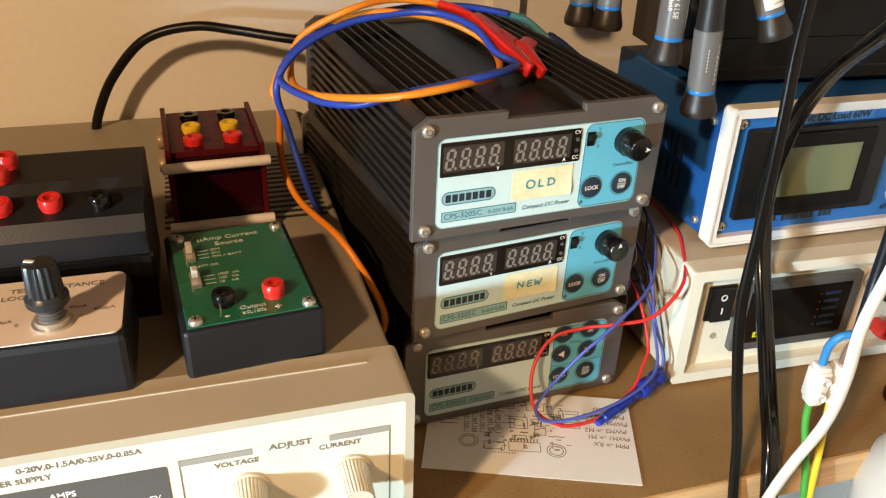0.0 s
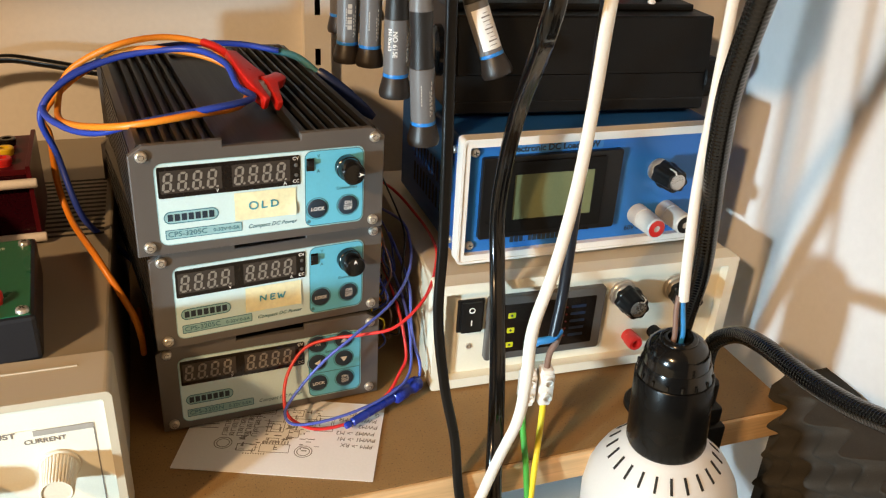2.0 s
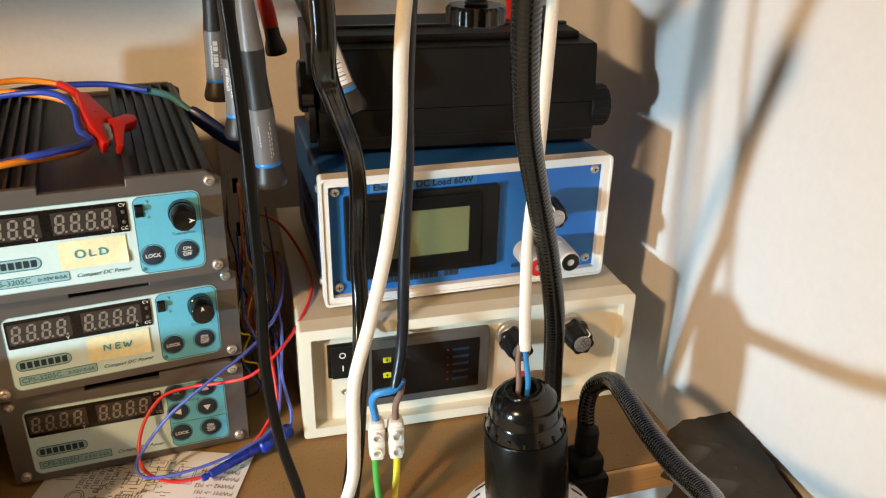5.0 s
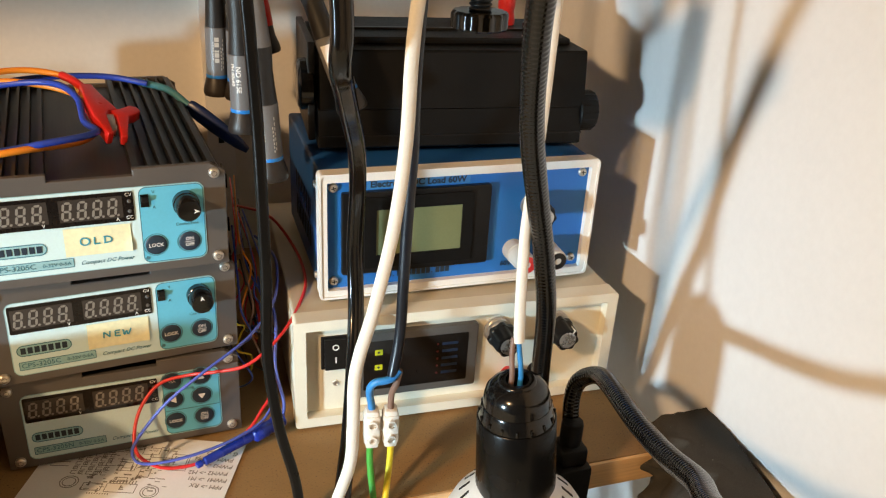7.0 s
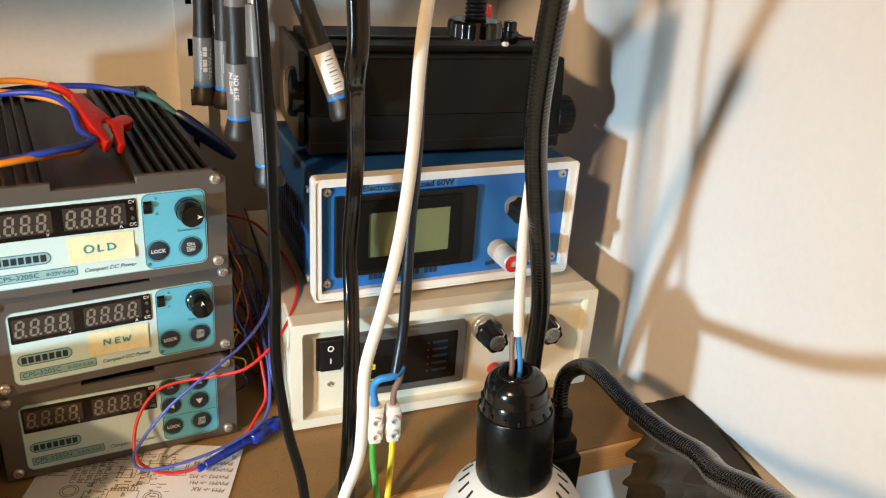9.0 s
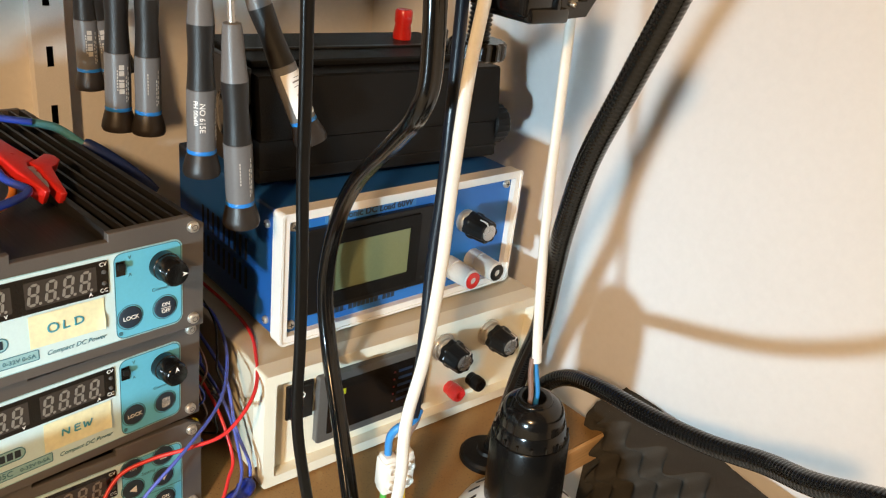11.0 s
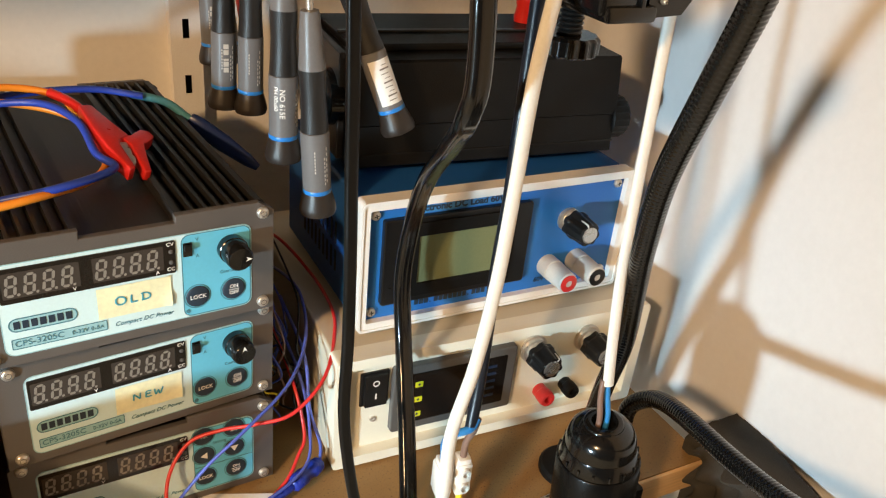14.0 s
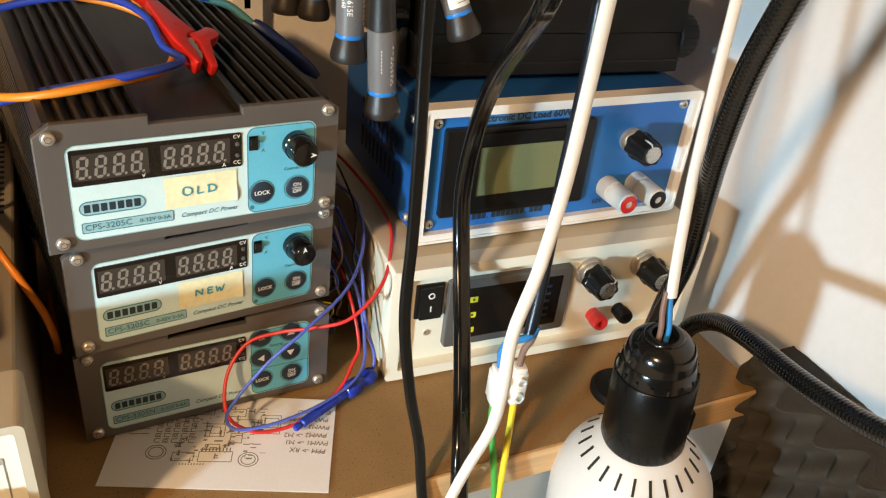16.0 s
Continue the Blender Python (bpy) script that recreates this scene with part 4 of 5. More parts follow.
for k, s in enumerate(("PPM -> RX", "PWM1 -> M1", "PWM2 -> M2", "PWM3 -> M3", "PWM4 -> M4", "G -> GND")):
    words(s, 3.0, "warmgrey", pap, 101.0 + (k % 2), 25.5 + 5.4 * k, 0.34, turn=Matrix(), align="LEFT", spin=180 + (k % 3 - 1) * 1.5, slant=0.1, name="handwriting", stretch=0.92)

# ---- hook probe with its wires ----
probe = thing("hook_probe", pose(0, 0, 0), "blue plastic hook test probe with red and blue wires", "test probe")
A, B = Vector((-0.0558, -0.0278, 0.0070)), Vector((-0.0064, -0.0040, 0.0107))
ax = (B - A).to_track_quat("Z", "Y").to_matrix().to_4x4()
L = (B - A).length / MM
part("barrel", lathe([(1.6, 0), (1.9, 0.6), (1.9, 3.0), (1.3, 3.2), (1.3, 4.2), (2.4, 5), (2.7, L * 0.62), (3.6, L * 0.63), (4.5, L * 0.65), (4.6, L * 0.78), (3.9, L * 0.80), (3.9, L * 0.86), (4.6, L * 0.88), (4.3, L * 0.97), (3.2, L), (1.0, L)], 22), "royal", probe, "royal blue barrel", Matrix.Translation(A) @ ax, 40)
part("red_wire", tube([(-0.0162, 0.1548, 0.0795), (0.0037, 0.1165, 0.0855), (0.0148, 0.0781, 0.0780), (0.0152, 0.0435, 0.0751), (0.0090, 0.0216, 0.0729), (-0.0057, -0.0049, 0.0684), (-0.0245, -0.0131, 0.0572), (-0.0416, -0.0090, 0.0521), (-0.0571, -0.0025, 0.0479), (-0.0722, 0.0009, 0.0416), (-0.0833, -0.0046, 0.0281), (-0.0857, -0.0155, 0.0137), (-0.0765, -0.0220, 0.0065), (-0.0638, -0.0222, 0.0031), (-0.0466, -0.0196, 0.0042), (-0.0282, -0.0118, 0.0114), (-0.0185, -0.0027, 0.0178), (-0.0122, 0.0055, 0.0253), (-0.0129, 0.0250, 0.0469), (-0.0126, 0.0728, 0.0586)], 0.00095, 8), "redwire", probe, "red wire", None, 60)
part("blue_wire", tube([(-0.0067, 0.1118, 0.0741), (-0.0010, 0.0624, 0.0838), (-0.0016, 0.0407, 0.0807), (-0.0072, 0.0210, 0.0725), (-0.0237, -0.0030, 0.0673), (-0.0483, -0.0172, 0.0582), (-0.0671, -0.0203, 0.0451), (-0.0820, -0.0201, 0.0268), (-0.0871, -0.0209, 0.0164), (-0.0819, -0.0247, 0.0113), (-0.0619, -0.0265, 0.0126), (-0.0370, -0.0218, 0.0154), (-0.0172, -0.0122, 0.0202), (-0.0106, 0.0017, 0.0303), (-0.0090, 0.0232, 0.0485), (-0.0099, 0.0724, 0.0639)], 0.00085, 8), "lilac", probe, "thin violet-blue wire", None, 60)
part("blue_wire", tube([(-0.0079, 0.0624, 0.0758), (-0.0052, 0.0281, 0.0586), (-0.0083, 0.0095, 0.0384), (-0.0055, -0.0001, 0.0213), (-0.0064, -0.0035, 0.0122)], 0.00095, 8), "lilac", probe, "", None, 60)

# loose hook-up wires behind, between the stacks
rng = random.Random(11)
bundle = thing("wire_bundle", pose(-0.0125, 0.055, 0.0), "tangle of thin coloured hook-up wires between the instruments", "wires")
for k, mat in enumerate(("orange", "black", "lilac", "redwire", "black", "bluewire", "black", "lilac", "yelwire", "black", "bluewire", "redwire", "black", "brown")):
    pts = []
    x, y = rng.uniform(-0.013, 0.006), rng.uniform(0.03, 0.12)
    top = rng.uniform(0.07, 0.115)
    low = rng.uniform(0.004, 0.03)
    for i in range(7):
        f = i / 6
        pts.append((x + rng.uniform(-0.006, 0.006), max(-0.03, y - 0.06 - 0.03 * math.sin(3.1 * f)) + rng.uniform(-0.006, 0.006) + (0.05 if i == 0 else 0), top + (low - top) * f))
    pts.append((pts[-1][0] + rng.uniform(-0.003, 0.003), pts[-1][1] + 0.03, 0.004))
    part("wire", tube(pts, 0.0006, 6, 6), mat, bundle, "", None, 60)

# ---- test leads looped over the top supply ----
leads = thing("test_lead", pose(0, 0, 0), "orange test lead with red crocodile clip looped over the stack", "test lead")
part("lead", tube([(-0.0972, 0.0832, 0.1798), (-0.1049, 0.0991, 0.1850), (-0.1281, 0.1026, 0.1887), (-0.1536, 0.0943, 0.1863), (-0.1778, 0.1008, 0.1717), (-0.1847, 0.0873, 0.1560), (-0.1779, 0.0572, 0.1572), (-0.1527, 0.0183, 0.1672), (-0.1201, 0.0165, 0.1715), (-0.0934, 0.0441, 0.1672), (-0.0896, 0.0748, 0.1729), (-0.1099, 0.0920, 0.1809), (-0.1454, 0.1000, 0.1828), (-0.1760, 0.1046, 0.1668), (-0.1930, 0.0928, 0.1509), (-0.1910, 0.0902, 0.1402), (-0.1915, 0.0923, 0.1130), (-0.1860, 0.0767, 0.0961), (-0.1718, 0.0312, 0.0942), (-0.1580, 0.0141, 0.0706), (-0.1549, 0.0156, 0.0531), (-0.1562, 0.0438, 0.0253), (-0.1590, 0.1018, 0.0191)], 0.00175, 10), "orange", leads, "", None, 60)
S, tip, lever = Vector((-0.0948, 0.0780, 0.1833)), Vector((-0.0798, 0.0334, 0.1693)), Vector((-0.0697, 0.0640, 0.1738))
az = (tip - S).normalized()
axx = (lever - S - az * (lever - S).dot(az)).normalized()
ay = az.cross(axx)
CLIP = Matrix(((axx.x, ay.x, az.x, S.x), (axx.y, ay.y, az.y, S.y), (axx.z, ay.z, az.z, S.z), (0, 0, 0, 1)))


def clip_piece(outline, half, round_off):
    bm = prism(outline, -half, half)
    bmesh.ops.bevel(bm, geom=bm.edges[:], offset=round_off * MM, segments=2, affect="EDGES", profile=0.5, clamp_overlap=True)
    return bm


part("clip_cover", clip_piece([(-3.0, -1), (3.0, -1), (5.6, 13), (8.4, 24), (3.4, 26), (1.2, 30), (-0.6, 47.5), (-3.8, 48.5), (-5.4, 31), (-5.0, 17)], 3.4, 0.8), "red", leads, "red rubber clip cover", CLIP, 50)
part("jaw", clip_piece([(4, 22), (9.5, 23.5), (16.5, 19.5), (20.0, 21.5), (20.4, 25.5), (17.0, 28.5), (12.6, 30.5), (9.0, 40), (5.4, 50.5), (2.4, 50), (4.4, 40), (6.4, 30)], 2.7, 0.6), "red", leads, "red lever jaw, standing open", CLIP, 50)
part("metal_jaw", clip_piece([(0.6, 27), (5.6, 27.5), (4.6, 34), (3.6, 37), (3.9, 39), (2.2, 43), (0.2, 44), (-1.0, 40)], 2.0, 0.3), "steel", leads, "bare metal jaw", CLIP, 40)
part("strain_sleeve", tube([(-0.1071, 0.0976, 0.1866), (-0.1006, 0.0877, 0.1857), (-0.0940, 0.0764, 0.1828)], 0.0023, 12), "red", leads, "red strain relief sleeve", None, 50)
lead2 = thing("test_lead", pose(0, 0, 0), "blue test lead with navy crocodile clip looped over the stack", "test lead")
part("lead", tube([(-0.0639, 0.1136, 0.1770), (-0.0877, 0.1189, 0.1804), (-0.1189, 0.1120, 0.1822), (-0.1461, 0.1059, 0.1796), (-0.1747, 0.0983, 0.1718), (-0.1907, 0.0812, 0.1591), (-0.1805, 0.0571, 0.1560), (-0.1638, 0.0366, 0.1585), (-0.1426, 0.0264, 0.1660), (-0.1128, 0.0195, 0.1730), (-0.0890, 0.0343, 0.1730), (-0.0945, 0.0463, 0.1757), (-0.0992, 0.0701, 0.1825), (-0.1157, 0.0925, 0.1843), (-0.1509, 0.0978, 0.1798), (-0.1790, 0.0888, 0.1703), (-0.1925, 0.0802, 0.1553), (-0.1882, 0.0840, 0.1313), (-0.1801, 0.0735, 0.0999), (-0.1700, 0.0900, 0.0750), (-0.1600, 0.1120, 0.0500), (-0.1520, 0.1300, 0.0250), (-0.1480, 0.1450, 0.0039)], 0.00175, 10), "bluewire", lead2, "", None, 60)
part("teal_sleeve", tube([(-0.0687, 0.1164, 0.1774), (-0.0528, 0.1152, 0.1725), (-0.0421, 0.1104, 0.1643)], 0.0021, 12), "teal", lead2, "teal heat-shrink sleeve", None, 50)
A, B = Vector((-0.0421, 0.1104, 0.1643)), Vector((-0.0098, 0.0961, 0.1388))
ax = Matrix.Translation(A) @ (B - A).to_track_quat("Z", "X").to_matrix().to_4x4()
L = (B - A).length / MM
part("clip_sleeve", lathe([(2.0, 0), (2.6, 2), (3.0, L * 0.2), (3.0, L * 0.5), (2.2, L * 0.85), (1.2, L)], 20), "navy", lead2, "navy blue clip", ax @ Matrix.Diagonal((1.7, 1.0, 1, 1)), 50)

# black mains lead behind the stack
ml = thing("mains_lead", pose(0, 0, 0), "black rubber mains lead arching down behind the beige supply", "cable")
part("lead", tube([(-0.1331, 0.1903, 0.1429), (-0.1696, 0.2005, 0.1448), (-0.2019, 0.2132, 0.1482), (-0.2278, 0.2198, 0.1502), (-0.2563, 0.2246, 0.1425), (-0.2774, 0.2285, 0.1209), (-0.2900, 0.2296, 0.0986), (-0.2957, 0.2321, 0.0784), (-0.2974, 0.2445, 0.0485), (-0.2976, 0.2455, 0.0035)], 0.0030, 12), "rubber", ml, "", None, 60)

# ---- screwdrivers hanging from the upper shelf ----


def screwdriver(x, y, z, lean=(0, 0), label="", paper=False, turned=0, tool="greybody", printed=False):
    sd = thing("screwdriver", Matrix.Translation((x, y, z)) @ pose(0, 0, 0, lean[1], lean[0], turned), label or "precision screwdriver with grey and black handle, hanging blade up", "screwdriver", "hanging screwdrivers")
    part("end_cap", lathe([(6.0, -2.2), (8.0, -1.6), (8.5, 0.0), (8.3, 2.0), (7.2, 6.5), (6.5, 9.0)], 24), "cap", sd, "dark flared swivel cap", None, 50)
    part("ring", lathe([(6.5, 9.0), (6.6, 9.3), (6.6, 10.6), (6.4, 10.9)], 24), "ring", sd, "bright blue ring", None, 50)
    part("barrel", lathe([(6.4, 10.9), (6.4, 38), (6.0, 38.3)], 24), tool, sd, "grey barrel with print", None, 50)
    part("grip", lathe([(6.2, 38.3), (5.7, 46), (5.4, 54), (5.8, 62), (5.9, 66)], 24), "grip", sd, "black soft grip", None, 50)
    part("collar", lathe([(5.9, 66), (5.3, 72), (4.2, 88), (3.8, 90), (2.0, 90.4)], 24), "greybody", sd, "tapered grey collar", None, 50)
    top = (0.399 - z) / MM / (math.cos(radians(lean[0])) * math.cos(radians(lean[1]))) - 0.5
    part("shaft", lathe([(1.6, 90), (1.6, top - 2), (1.2, top)], 10), "steel", sd, "steel blade shaft", None, 50)
    pieces = []
    if paper:
        arc = [radians(-140 + 105 * q / 12) for q in range(13)]
        bm = bmesh.new()
        rows = [[bm.verts.new((r * MM * math.cos(a), r * MM * math.sin(a), h * MM)) for a in arc] for r, h in ((6.44, 13), (6.56, 13), (6.56, 34.5), (6.44, 34.5))]
        for k in range(4):
            for q in range(12):
                bm.faces.new((rows[k][q], rows[k][q + 1], rows[(k + 1) % 4][q + 1], rows[(k + 1) % 4][q]))
        bmesh.ops.recalc_face_normals(bm, faces=bm.faces[:])
        part("paper_label", bm, "white", sd, "white paper label with fine print", None, 50)
        for k in range(9):
            a, w = radians(-84 + 3 * (k % 3)), (2.0, 2.4, 1.4)[k % 3]
            pieces.append(moved(box(-w, w, -0.05, 0.05, 15 + 2.1 * k, (15.35, 15.7, 15.3)[k % 3] + 2.1 * k), Matrix.Translation((6.6 * MM * math.cos(a), 6.6 * MM * math.sin(a), 0)) @ Matrix.Rotation(a + math.pi / 2, 4, "Z")))
        tagged(part("small_print", joined(*pieces), "warmgrey", sd), kind="stuff")
    else:
        if printed:
            wrapped("NO 615E", 2.5, "white", sd, 6.4, -112 - turned, 33, 0.03)
            wrapped("PH 00x60", 2.0, "white", sd, 6.4, -138 - turned, 34, 0.03)
        for a, w, z0, z1 in ((-40, 0.5, 15, 33), (-32, 0.45, 15, 29), (-48, 0.4, 17, 31)) if printed else ((-112, 0.5, 20, 31), (-72, 0.45, 14, 28), (-62, 0.4, 15, 33)):
            a = radians(a + turned)
            for q in range(7):
                h = (z1 - z0) / 7
                pieces.append(moved(box(-w / 2, w / 2, -0.06, 0.06, z0 + q * h, z0 + q * h + h * 0.6), Matrix.Translation((6.42 * MM * math.cos(a), 6.42 * MM * math.sin(a), 0)) @ Matrix.Rotation(a + math.pi / 2, 4, "Z")))
        tagged(part("small_print", joined(*pieces), "grey", sd), kind="stuff")
        if not printed and y > 0.1:
            a = radians(-94 + turned)
            on = Matrix.Translation((6.36 * MM * math.cos(a), 6.36 * MM * math.sin(a), 0)) @ Matrix.Rotation(a + math.pi / 2, 4, "Z")
            bold = [moved(box(-1.25, 1.25, -0.08, 0.08, 18.5 + 3.0 * q, (20.9, 21.1, 19.6, 21.0, 20.9)[q % 5] + 3.0 * q), on) for q in range(5)]
            tagged(part("maker_print", joined(*bold), "grey", sd), kind="stuff")
    return sd


screwdriver(-0.0059, 0.0106, 0.1543, (-3.5, 0))
screwdriver(-0.0170, 0.0275, 0.1747, (0, 0), printed=True)
screwdriver(-0.0131, 0.0962, 0.1729, (1.0, 0))
screwdriver(-0.0243, 0.1069, 0.1729, (1.5, 0))
screwdriver(-0.0123, 0.1813, 0.1741, (-1.0, 0))
screwdriver(-0.0012, 0.1833, 0.1740, (-7.0, 0), "precision screwdriver hanging behind a red-handled one")
screwdriver(0.0387, 0.0248, 0.1843, (-19.0, -13), "precision screwdriver with white paper label, hanging aslant", True)
rt = thing("screwdriver", pose(0.0205, 0.2150, 0.1735, 0, -9, 0), "red-handled screwdriver with black end cap hanging by the wall", "screwdriver", "hanging screwdrivers")
part("end_cap", lathe([(5.0, -2.0), (7.2, -1.2), (7.8, 0.5), (7.4, 4), (5.6, 10), (5.2, 18)], 24), "cap", rt, "black flared swivel cap", None, 50)
part("handle", lathe([(5.3, 18), (5.5, 18.6), (5.4, 30), (4.4, 55), (4.8, 66), (3.6, 88), (1.8, 90)], 24), "red", rt, "red plastic handle", None, 50)
part("shaft", lathe([(1.6, 89), (1.6, 224), (1.2, 228)], 10), "steel", rt, "steel blade shaft", None, 50)

# ---- hanging cables ----


def cable(label, pts, radius, mat, **more):
    ob = part("cable", tube(pts, radius, **more), mat, None, "", None, 60)
    return tagged(ob, label, "cable")


cable("thin black twin-core cable hanging from the upper shelf", [(-0.0250, -0.0574, 0.4019), (-0.0241, -0.0638, 0.3018), (-0.0212, -0.0624, 0.2377), (-0.0197, -0.0609, 0.2030), (-0.0193, -0.0625, 0.1711), (-0.0191, -0.0637, 0.1331), (-0.0203, -0.0663, 0.0950), (-0.0168, -0.0714, 0.0580), (-0.0101, -0.0734, 0.0249), (-0.0071, -0.0771, -0.0075), (0.0005, -0.0824, -0.0584), (0.0049, -0.0770, -0.1863)], 0.0026, "rubber", flat=0.75, twin=True, n=16)
cable("thick glossy black twin-core cable hanging in front of the instruments", [(0.0033, -0.0660, 0.4021), (0.0054, -0.0899, 0.3017), (0.0082, -0.0938, 0.2525), (0.0085, -0.0897, 0.2333), (0.0151, -0.0696, 0.2152), (0.0290, -0.0276, 0.1810), (0.0350, -0.0062, 0.1493), (0.0350, -0.0007, 0.1155), (0.0342, -0.0089, 0.0834), (0.0287, -0.0290, 0.0552), (0.0216, -0.0512, 0.0289), (0.0126, -0.0749, 0.0026), (0.0104, -0.0865, -0.0482), (0.0103, -0.0889, -0.1863)], 0.0045, "gloss", flat=0.80, twin=True, n=18)
cable("black sleeved cable hanging down to the terminal block", [(0.0560, -0.0490, 0.4019), (0.0507, -0.0583, 0.3020), (0.0451, -0.0667, 0.2237), (0.0449, -0.0675, 0.1899), (0.0436, -0.0677, 0.1580), (0.0422, -0.0700, 0.1281), (0.0411, -0.0712, 0.1010), (0.0367, -0.0758, 0.0803)], 0.0027, "sleeve", n=12)
cable("white flat mains cable hanging past the terminal block", [(0.0513, -0.0616, 0.4020), (0.0454, -0.0785, 0.3019), (0.0395, -0.0800, 0.2426), (0.0379, -0.0803, 0.1987), (0.0319, -0.0863, 0.1628), (0.0226, -0.0932, 0.1301), (0.0144, -0.0955, 0.1010), (0.0130, -0.0976, 0.0737), (0.0121, -0.0957, 0.0501), (0.0067, -0.0914, 0.0250), (0.0013, -0.0892, 0.0027), (-0.0109, -0.0901, -0.0381), (-0.0227, -0.0887, -0.1868)], 0.0030, "whitepvc", flat=0.7, n=14)

# terminal block
tb = thing("terminal_block", pose(0.0334, -0.0713, 0.0380, 0, 0, -8), "milky nylon two-way screw terminal block on the hanging cable", "terminal block")
for sx in (-4.9, 4.4):
    pole = part("pole", joined(box(sx - 4.0, sx + 4.0, -4, 5, 2.5, 19.5, 1.4), box(sx - 3.2, sx + 3.2, -3.2, 4, 0, 22, 1.0)), "clear", tb, "milky nylon pole", None, 40)
    for z in (6.5, 15.5):
        part("screw_well", lathe([(2.5, 0), (2.5, 2.4), (1.7, 2.5), (1.7, 0.8)], 14), "clear", pole, "", T(sx, -3.6, z) @ FRONT, 40)
        part("screw", lathe([(1.6, 0), (1.6, 1.2)], 10), "steel", pole, "", T(sx, -3.8, z) @ FRONT)
part("web", box(-2, 2, 0.5, 4.0, 8, 14), "clear", tb)
part("blue_core", tube([(0.0075, -0.003, 0.046), (0.003, -0.005, 0.0425), (-0.0045, -0.0045, 0.0405), (-0.0066, -0.002, 0.034), (-0.0052, 0.0004, 0.024), (-0.0049, 0.0004, 0.015)], 0.0019, 10), "skyblue", tb, "bright blue core", None, 60)
part("brown_core", tube([(0.0075, -0.003, 0.046), (0.0065, -0.002, 0.038), (0.0044, -0.0004, 0.030), (0.0044, 0.0004, 0.015)], 0.0016, 10), "brown", tb, "grey-brown core", None, 60)
part("green_core", tube([(-0.0049, 0.0004, 0.010), (-0.0056, -0.001, -0.01), (-0.003, -0.010, -0.04), (0.0, -0.016, -0.09), (0.0, -0.016, -0.218)], 0.0017, 10), "green", tb, "green core", None, 60)
part("yellow_core", tube([(0.0044, 0.0004, 0.010), (0.0046, -0.001, -0.008), (0.001, -0.010, -0.038), (-0.002, -0.018, -0.09), (-0.002, -0.018, -0.218)], 0.0017, 10), "yelwire", tb, "yellow core", None, 60)

# ---- lamp holder and bulb ----
LEAN = Matrix.Translation((0.0900, -0.1012, 0.0897)) @ Matrix.Rotation(radians(-5), 4, "Y") @ Matrix.Translation((0, 0, -0.087))
hold = thing("lamp_holder", LEAN, "black lamp holder with white bulb hanging on a white cable", "lamp")
part("skirt", lathe([(19.4, 22), (20.1, 24), (19.2, 64.4), (18.7, 65.0), (16.5, 65.2)], 48), "bakelite", hold, "smooth black skirt", None, 40)
part("collar", lathe([(17.8, 65.0), (18.4, 65.5), (18.0, 67.2), (16.9, 71.6), (16.4, 72.6), (15.0, 72.8)], 48), "gloss", hold, "tapered black collar", None, 40)
part("dome", lathe([(16.4, 72.0), (16.1, 73.0), (15.8, 76.6), (14.8, 80.0), (12.6, 82.8), (10.0, 84.2), (9.2, 84.5), (8.9, 85.4), (8.1, 85.9), (5.4, 85.6), (4.8, 79)], 48), "gloss", hold, "glossy black domed top", None, 40)
for k in range(16):
    a = 2 * math.pi * k / 16
    part("rib", box(-0.6, 0.6, -0.5, 0.5, 65.5, 68.8, 0.3), "gloss", hold, "", pose(0.0181 * math.cos(a), 0.0181 * math.sin(a), 0, 0, 0, math.degrees(a) + 90))
blb = part("bulb_housing", lathe([(13, 24), (18.4, 22.5), (21.5, 19.5), (33.5, 6), (38.5, -4), (41.0, -16), (41.5, -34), (39, -52), (29, -68), (12, -76), (1, -77)], 56), "bulb", hold, "white plastic bulb housing", None, 40)
for k in range(22):
    a = 2 * math.pi * k / 22
    p0, p1 = Vector((23.6, 0, 17.3)), Vector((29.2, 0, 11.0))
    mid = (p0 + p1) / 2 * MM
    m = Matrix.Rotation(a, 4, "Z") @ Matrix.Translation(mid) @ Matrix.Rotation(-math.atan2(p1.x - p0.x, p0.z - p1.z), 4, "Y") @ Matrix.Rotation(radians(90), 4, "Z")
    part("cooling_slit", box(-0.65, 0.65, -0.3, 0.3, -4.2, 4.2), "dark", blb, "", m)
BACK = LEAN.inverted()
part("cable", tube([(0.1105, -0.0535, 0.4017), (0.1064, -0.0655, 0.3021), (0.1015, -0.0746, 0.2346), (0.0979, -0.0804, 0.1927), (0.0921, -0.0889, 0.1578), (0.0906, -0.0948, 0.1247), (0.0904, -0.0981, 0.1064)], 0.0027, n=14, flat=0.75), "whitepvc", hold, "white flat mains cable", BACK, 60)
part("blue_core", tube([(0.0902, -0.0969, 0.1087), (0.0912, -0.0983, 0.1007), (0.0919, -0.1007, 0.0907), (0.0918, -0.1011, 0.0827)], 0.0013, n=10), "skyblue", hold, "bright blue core", BACK, 60)
part("brown_core", tube([(0.0882, -0.0969, 0.1087), (0.0874, -0.0983, 0.1007), (0.0874, -0.1008, 0.0907), (0.0870, -0.1012, 0.0826)], 0.0013, n=10), "brown", hold, "brown core", BACK, 60)

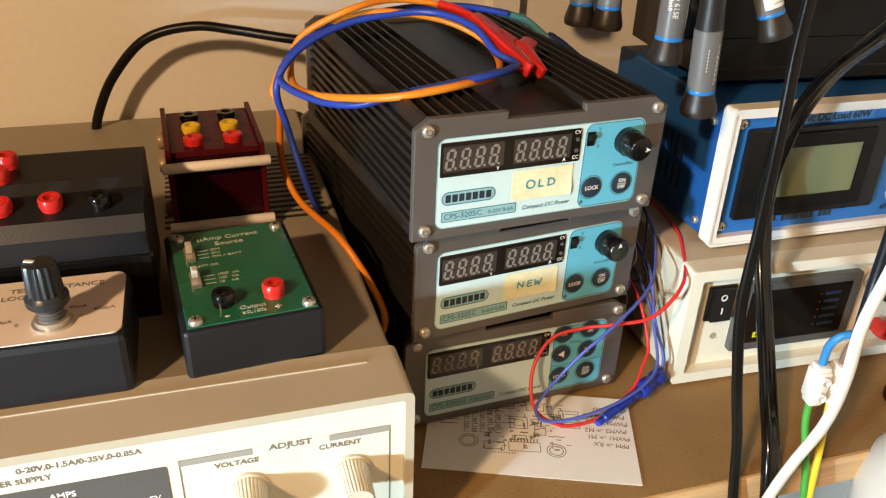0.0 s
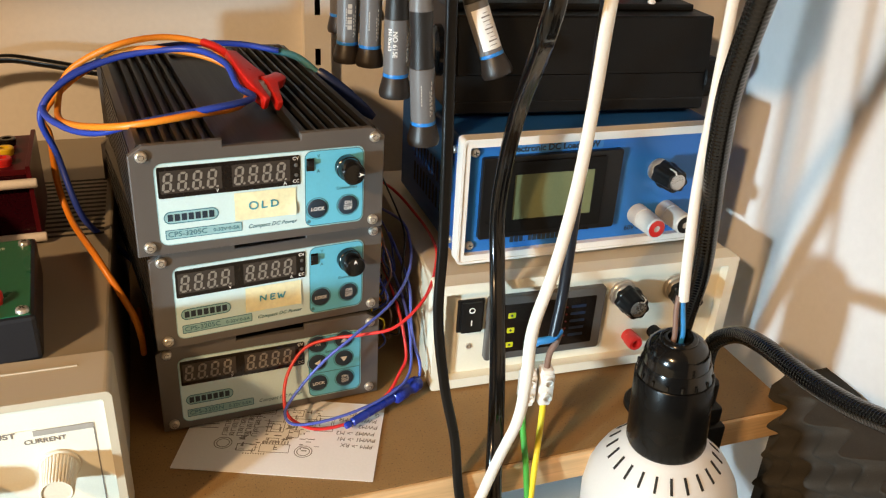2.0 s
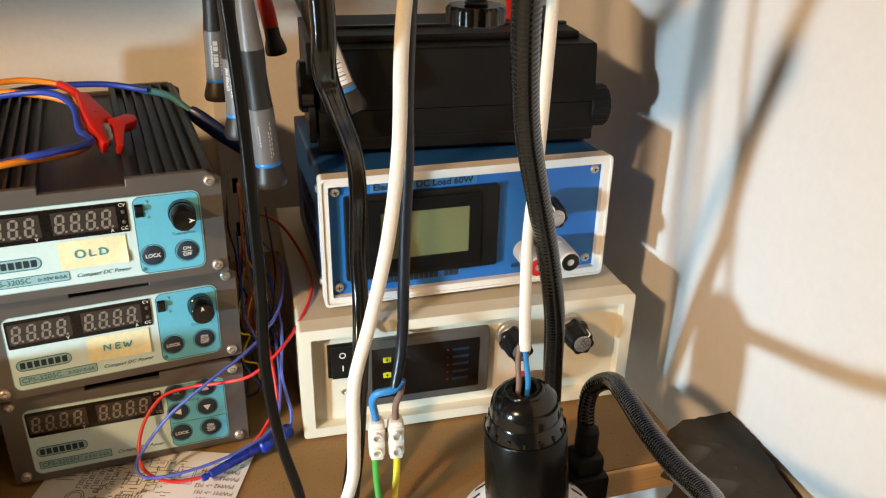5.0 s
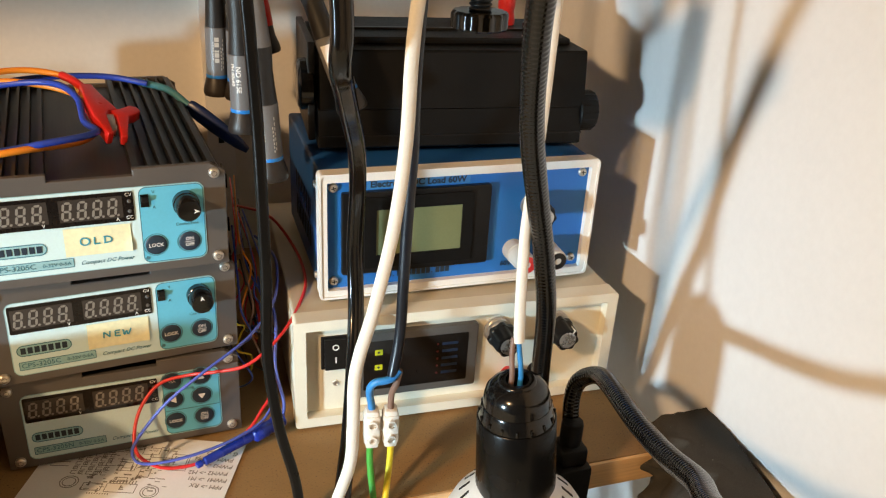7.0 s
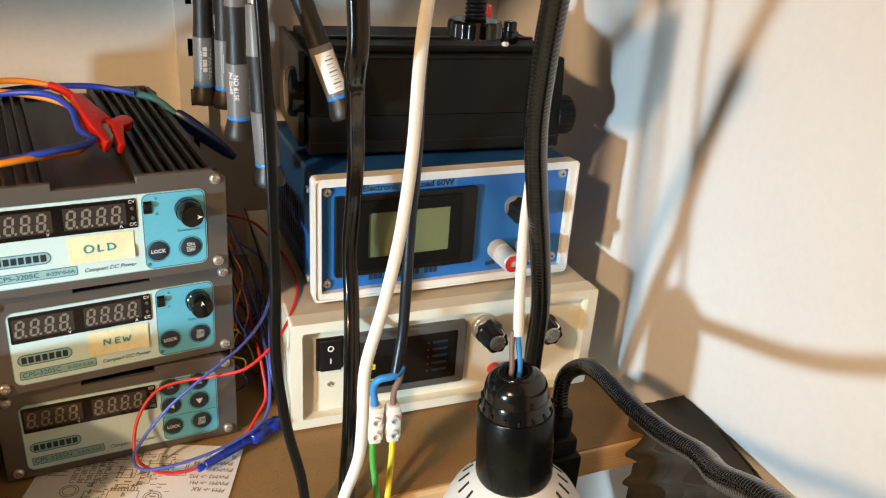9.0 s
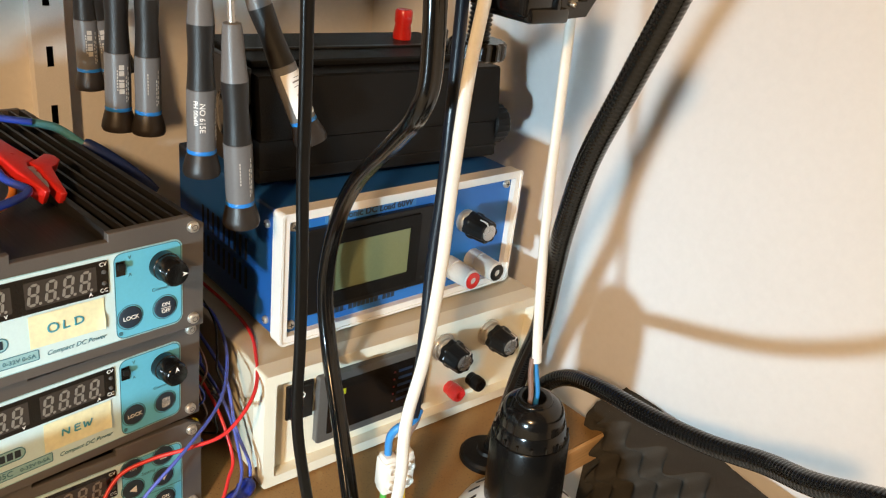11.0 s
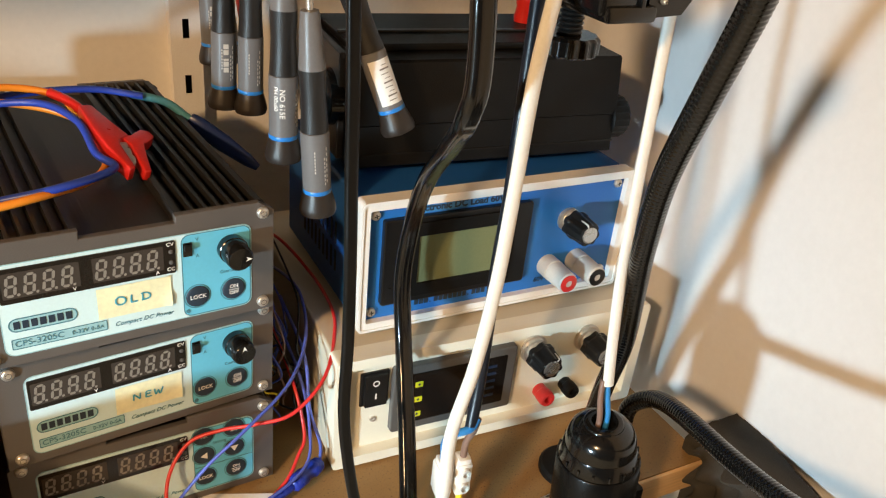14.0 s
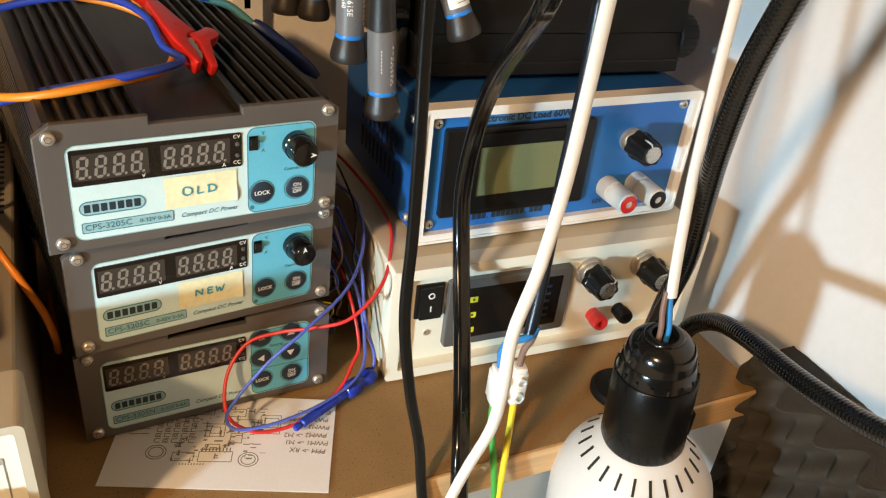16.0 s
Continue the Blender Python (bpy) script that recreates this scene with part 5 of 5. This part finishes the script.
# ---- two gooseneck arms on the shelf edge ----
arm = thing("gooseneck_arm", pose(0, 0, 0), "black ribbed gooseneck arm with round foot, clamped on the shelf", "gooseneck")
part("foot", lathe([(15, 0.2), (16.5, 1), (16.5, 4), (15, 5.6), (7, 6.2), (6.4, 8)], 32), "matt", arm, "round black foot", T(124, -49.5, 0), 40)
part("neck", tube([(0.1266, -0.0492, 0.0073), (0.1274, -0.0547, 0.0333), (0.1208, -0.0657, 0.0732), (0.1122, -0.0796, 0.1109), (0.1020, -0.0888, 0.1478), (0.0917, -0.0982, 0.1767), (0.0774, -0.1143, 0.2145), (0.0668, -0.1330, 0.2502), (0.0602, -0.1475, 0.2799), (0.0529, -0.1578, 0.2994)], 0.0049, n=18, ribs=0.0022, rib=0.024), "gloss", arm, "ribbed steel gooseneck in black sleeve", None, 50)
part("collar", tube([(0.0567, -0.1525, 0.2901), (0.0532, -0.1583, 0.2994), (0.0458, -0.1671, 0.3134)], 0.0066, n=20), "black", arm, "black plastic collar", None, 40)
part("head", tube([(0.0458, -0.1671, 0.3134), (0.0389, -0.1732, 0.3216), (0.0270, -0.1795, 0.3278)], 0.0085, n=20), "black", arm, "", None, 40)

arm2 = thing("gooseneck_arm", pose(0, 0, 0), "black ribbed gooseneck arm clamped to the shelf edge", "gooseneck")
part("clamp", joined(box(132, 153, -81.7, -61.2, -34, 5.5, 2.0), box(134.5, 150.5, -79.2, -63.2, 5, 17, 2.5)), "matt", arm2, "black clamp block", None, 40)
part("collar", lathe([(5.9, 10), (6.2, 12), (6.2, 26), (5.6, 28), (4.6, 28.4)], 24), "matt", arm2, "black collar", T(142.6, -70.2, 3), 40)
part("neck", tube([(0.1433, -0.0678, 0.0203), (0.1446, -0.0623, 0.0401), (0.1469, -0.0634, 0.0524), (0.1491, -0.0762, 0.0642), (0.1412, -0.1020, 0.0758), (0.1308, -0.1405, 0.0856), (0.1231, -0.1739, 0.0956), (0.1149, -0.2032, 0.1089), (0.1008, -0.2271, 0.1222), (0.0886, -0.2540, 0.1398), (0.0745, -0.2876, 0.1579)], 0.0047, n=18, ribs=0.0022, rib=0.024), "gloss", arm2, "ribbed steel gooseneck in black sleeve", None, 50)

# black clamp-on box overhead
ovh = thing("clamped_box", pose(-0.0370, -0.0505, 0.0060), "black clamp box with framed window and screw, hanging above", "box")
part("body", moved(joined(box(93, 113, -38, -6, 258, 306, 2.0), box(82, 95, -17, -5, 264, 306, 2.0)), Matrix()), "gloss", ovh, "glossy black plastic body", None, 40)
part("corner_lug", box(95, 117, -39.5, -8, 256, 262, 1.6), "gloss", ovh, "", None, 40)
fr = [(115, 257), (131, 258), (136, 265), (136, 306), (115, 306)]
fi = [(118.5, 264), (130, 264), (133, 268), (133, 303), (118.5, 303)]
part("window_frame", framed(fr, fi, -36, -24), "gloss", ovh, "glossy black window frame")
part("window_pane", prism(fi, -31, -29), "pane", ovh, "pale window pane")
part("ridge", box(109, 111, -39.2, -37.5, 261, 306, 0.4), "gloss", ovh)
screw(ovh, 121, -36, 263, 1.1)
part("hanger", box(90, 100, -22, -12, 305, 400, 1), "matt", ovh, "black hanger bar")
whl = part("clamp_wheel", lathe([(11.8, -4), (13.2, -3), (13.2, 3), (12.0, 4.2), (6, 4.2)], 84, flutes=14, depth=0.08), "gloss", ovh, "glossy black scalloped clamping wheel", T(119.5, 12.2, 235), 35)
rod = []
for k in range(16):
    rod += [(4.4, 4.0 + k * 2.0), (5.3, 4.8 + k * 2.0), (5.3, 5.2 + k * 2.0), (4.4, 6.0 + k * 2.0)]
part("threaded_rod", lathe(rod, 16), "black", whl, "black threaded rod", None, 50)

# ---- acoustic foam beside the shelf ----


def foam_face(y, z):
    """The egg-crate side of the slab: bumps 28 mm apart along it, staggered from row to row."""
    x = 0.1965 + 0.0110 * math.cos(2 * math.pi * (y + 0.087) / 0.028) * math.cos(2 * math.pi * (z - FOAM_TOP) / 0.0225)
    x += 0.0018 * noise.noise(Vector((0, y * 45, z * 45))) + 0.0005 * noise.noise(Vector((3, y * 260, z * 260)))
    if y > -0.0765:
        return max(x, 0.2088 if z < 0.0016 else 0.1985)
    return x


FOAM_TOP, FOAM_BACK, FOAM_LENGTH = 0.0165, -0.0615, 0.30
bm = bmesh.new()
ny, nz, nt = 200, 120, 14
grid = []
for i in range(ny + 1):
    y = FOAM_BACK - FOAM_LENGTH * i / ny
    grid.append([bm.verts.new((foam_face(y, z), y, z)) for z in [FOAM_TOP - 0.0009 - 0.2050 * j / nz for j in range(nz + 1)]])
lid = []
for i in range(ny + 1):
    y = FOAM_BACK - FOAM_LENGTH * i / ny
    x0, x1 = foam_face(y, FOAM_TOP) + 0.0008, 0.2383 - 0.20 * max(0.0, -0.085 - y) + 0.0006 * noise.noise(Vector((9, y * 120, 0)))
    lid.append([bm.verts.new((x0 + (x1 - x0) * k / nt, y, FOAM_TOP + 0.0007 * noise.noise(Vector((x0 * 90 + k, y * 90, 2))))) for k in range(nt + 1)])
foot = [bm.verts.new((row[-1].co.x, row[-1].co.y, FOAM_TOP - 0.2059)) for row in lid]
for i in range(ny):
    for j in range(nz):
        bm.faces.new((grid[i][j], grid[i][j + 1], grid[i + 1][j + 1], grid[i + 1][j]))
    bm.faces.new((lid[i][0], grid[i][0], grid[i + 1][0], lid[i + 1][0]))
    for k in range(nt):
        bm.faces.new((lid[i][k], lid[i + 1][k], lid[i + 1][k + 1], lid[i][k + 1]))
    bm.faces.new((lid[i][-1], lid[i + 1][-1], foot[i + 1], foot[i]))
for i in (0, ny):
    bm.faces.new(grid[i] + [foot[i]] + lid[i][::-1])
bmesh.ops.recalc_face_normals(bm, faces=bm.faces[:])
tagged(part("acoustic_foam", bm, "foam", None, "", None, 55), "charcoal egg-crate acoustic foam with a cut top, between shelf and wall", "foam")
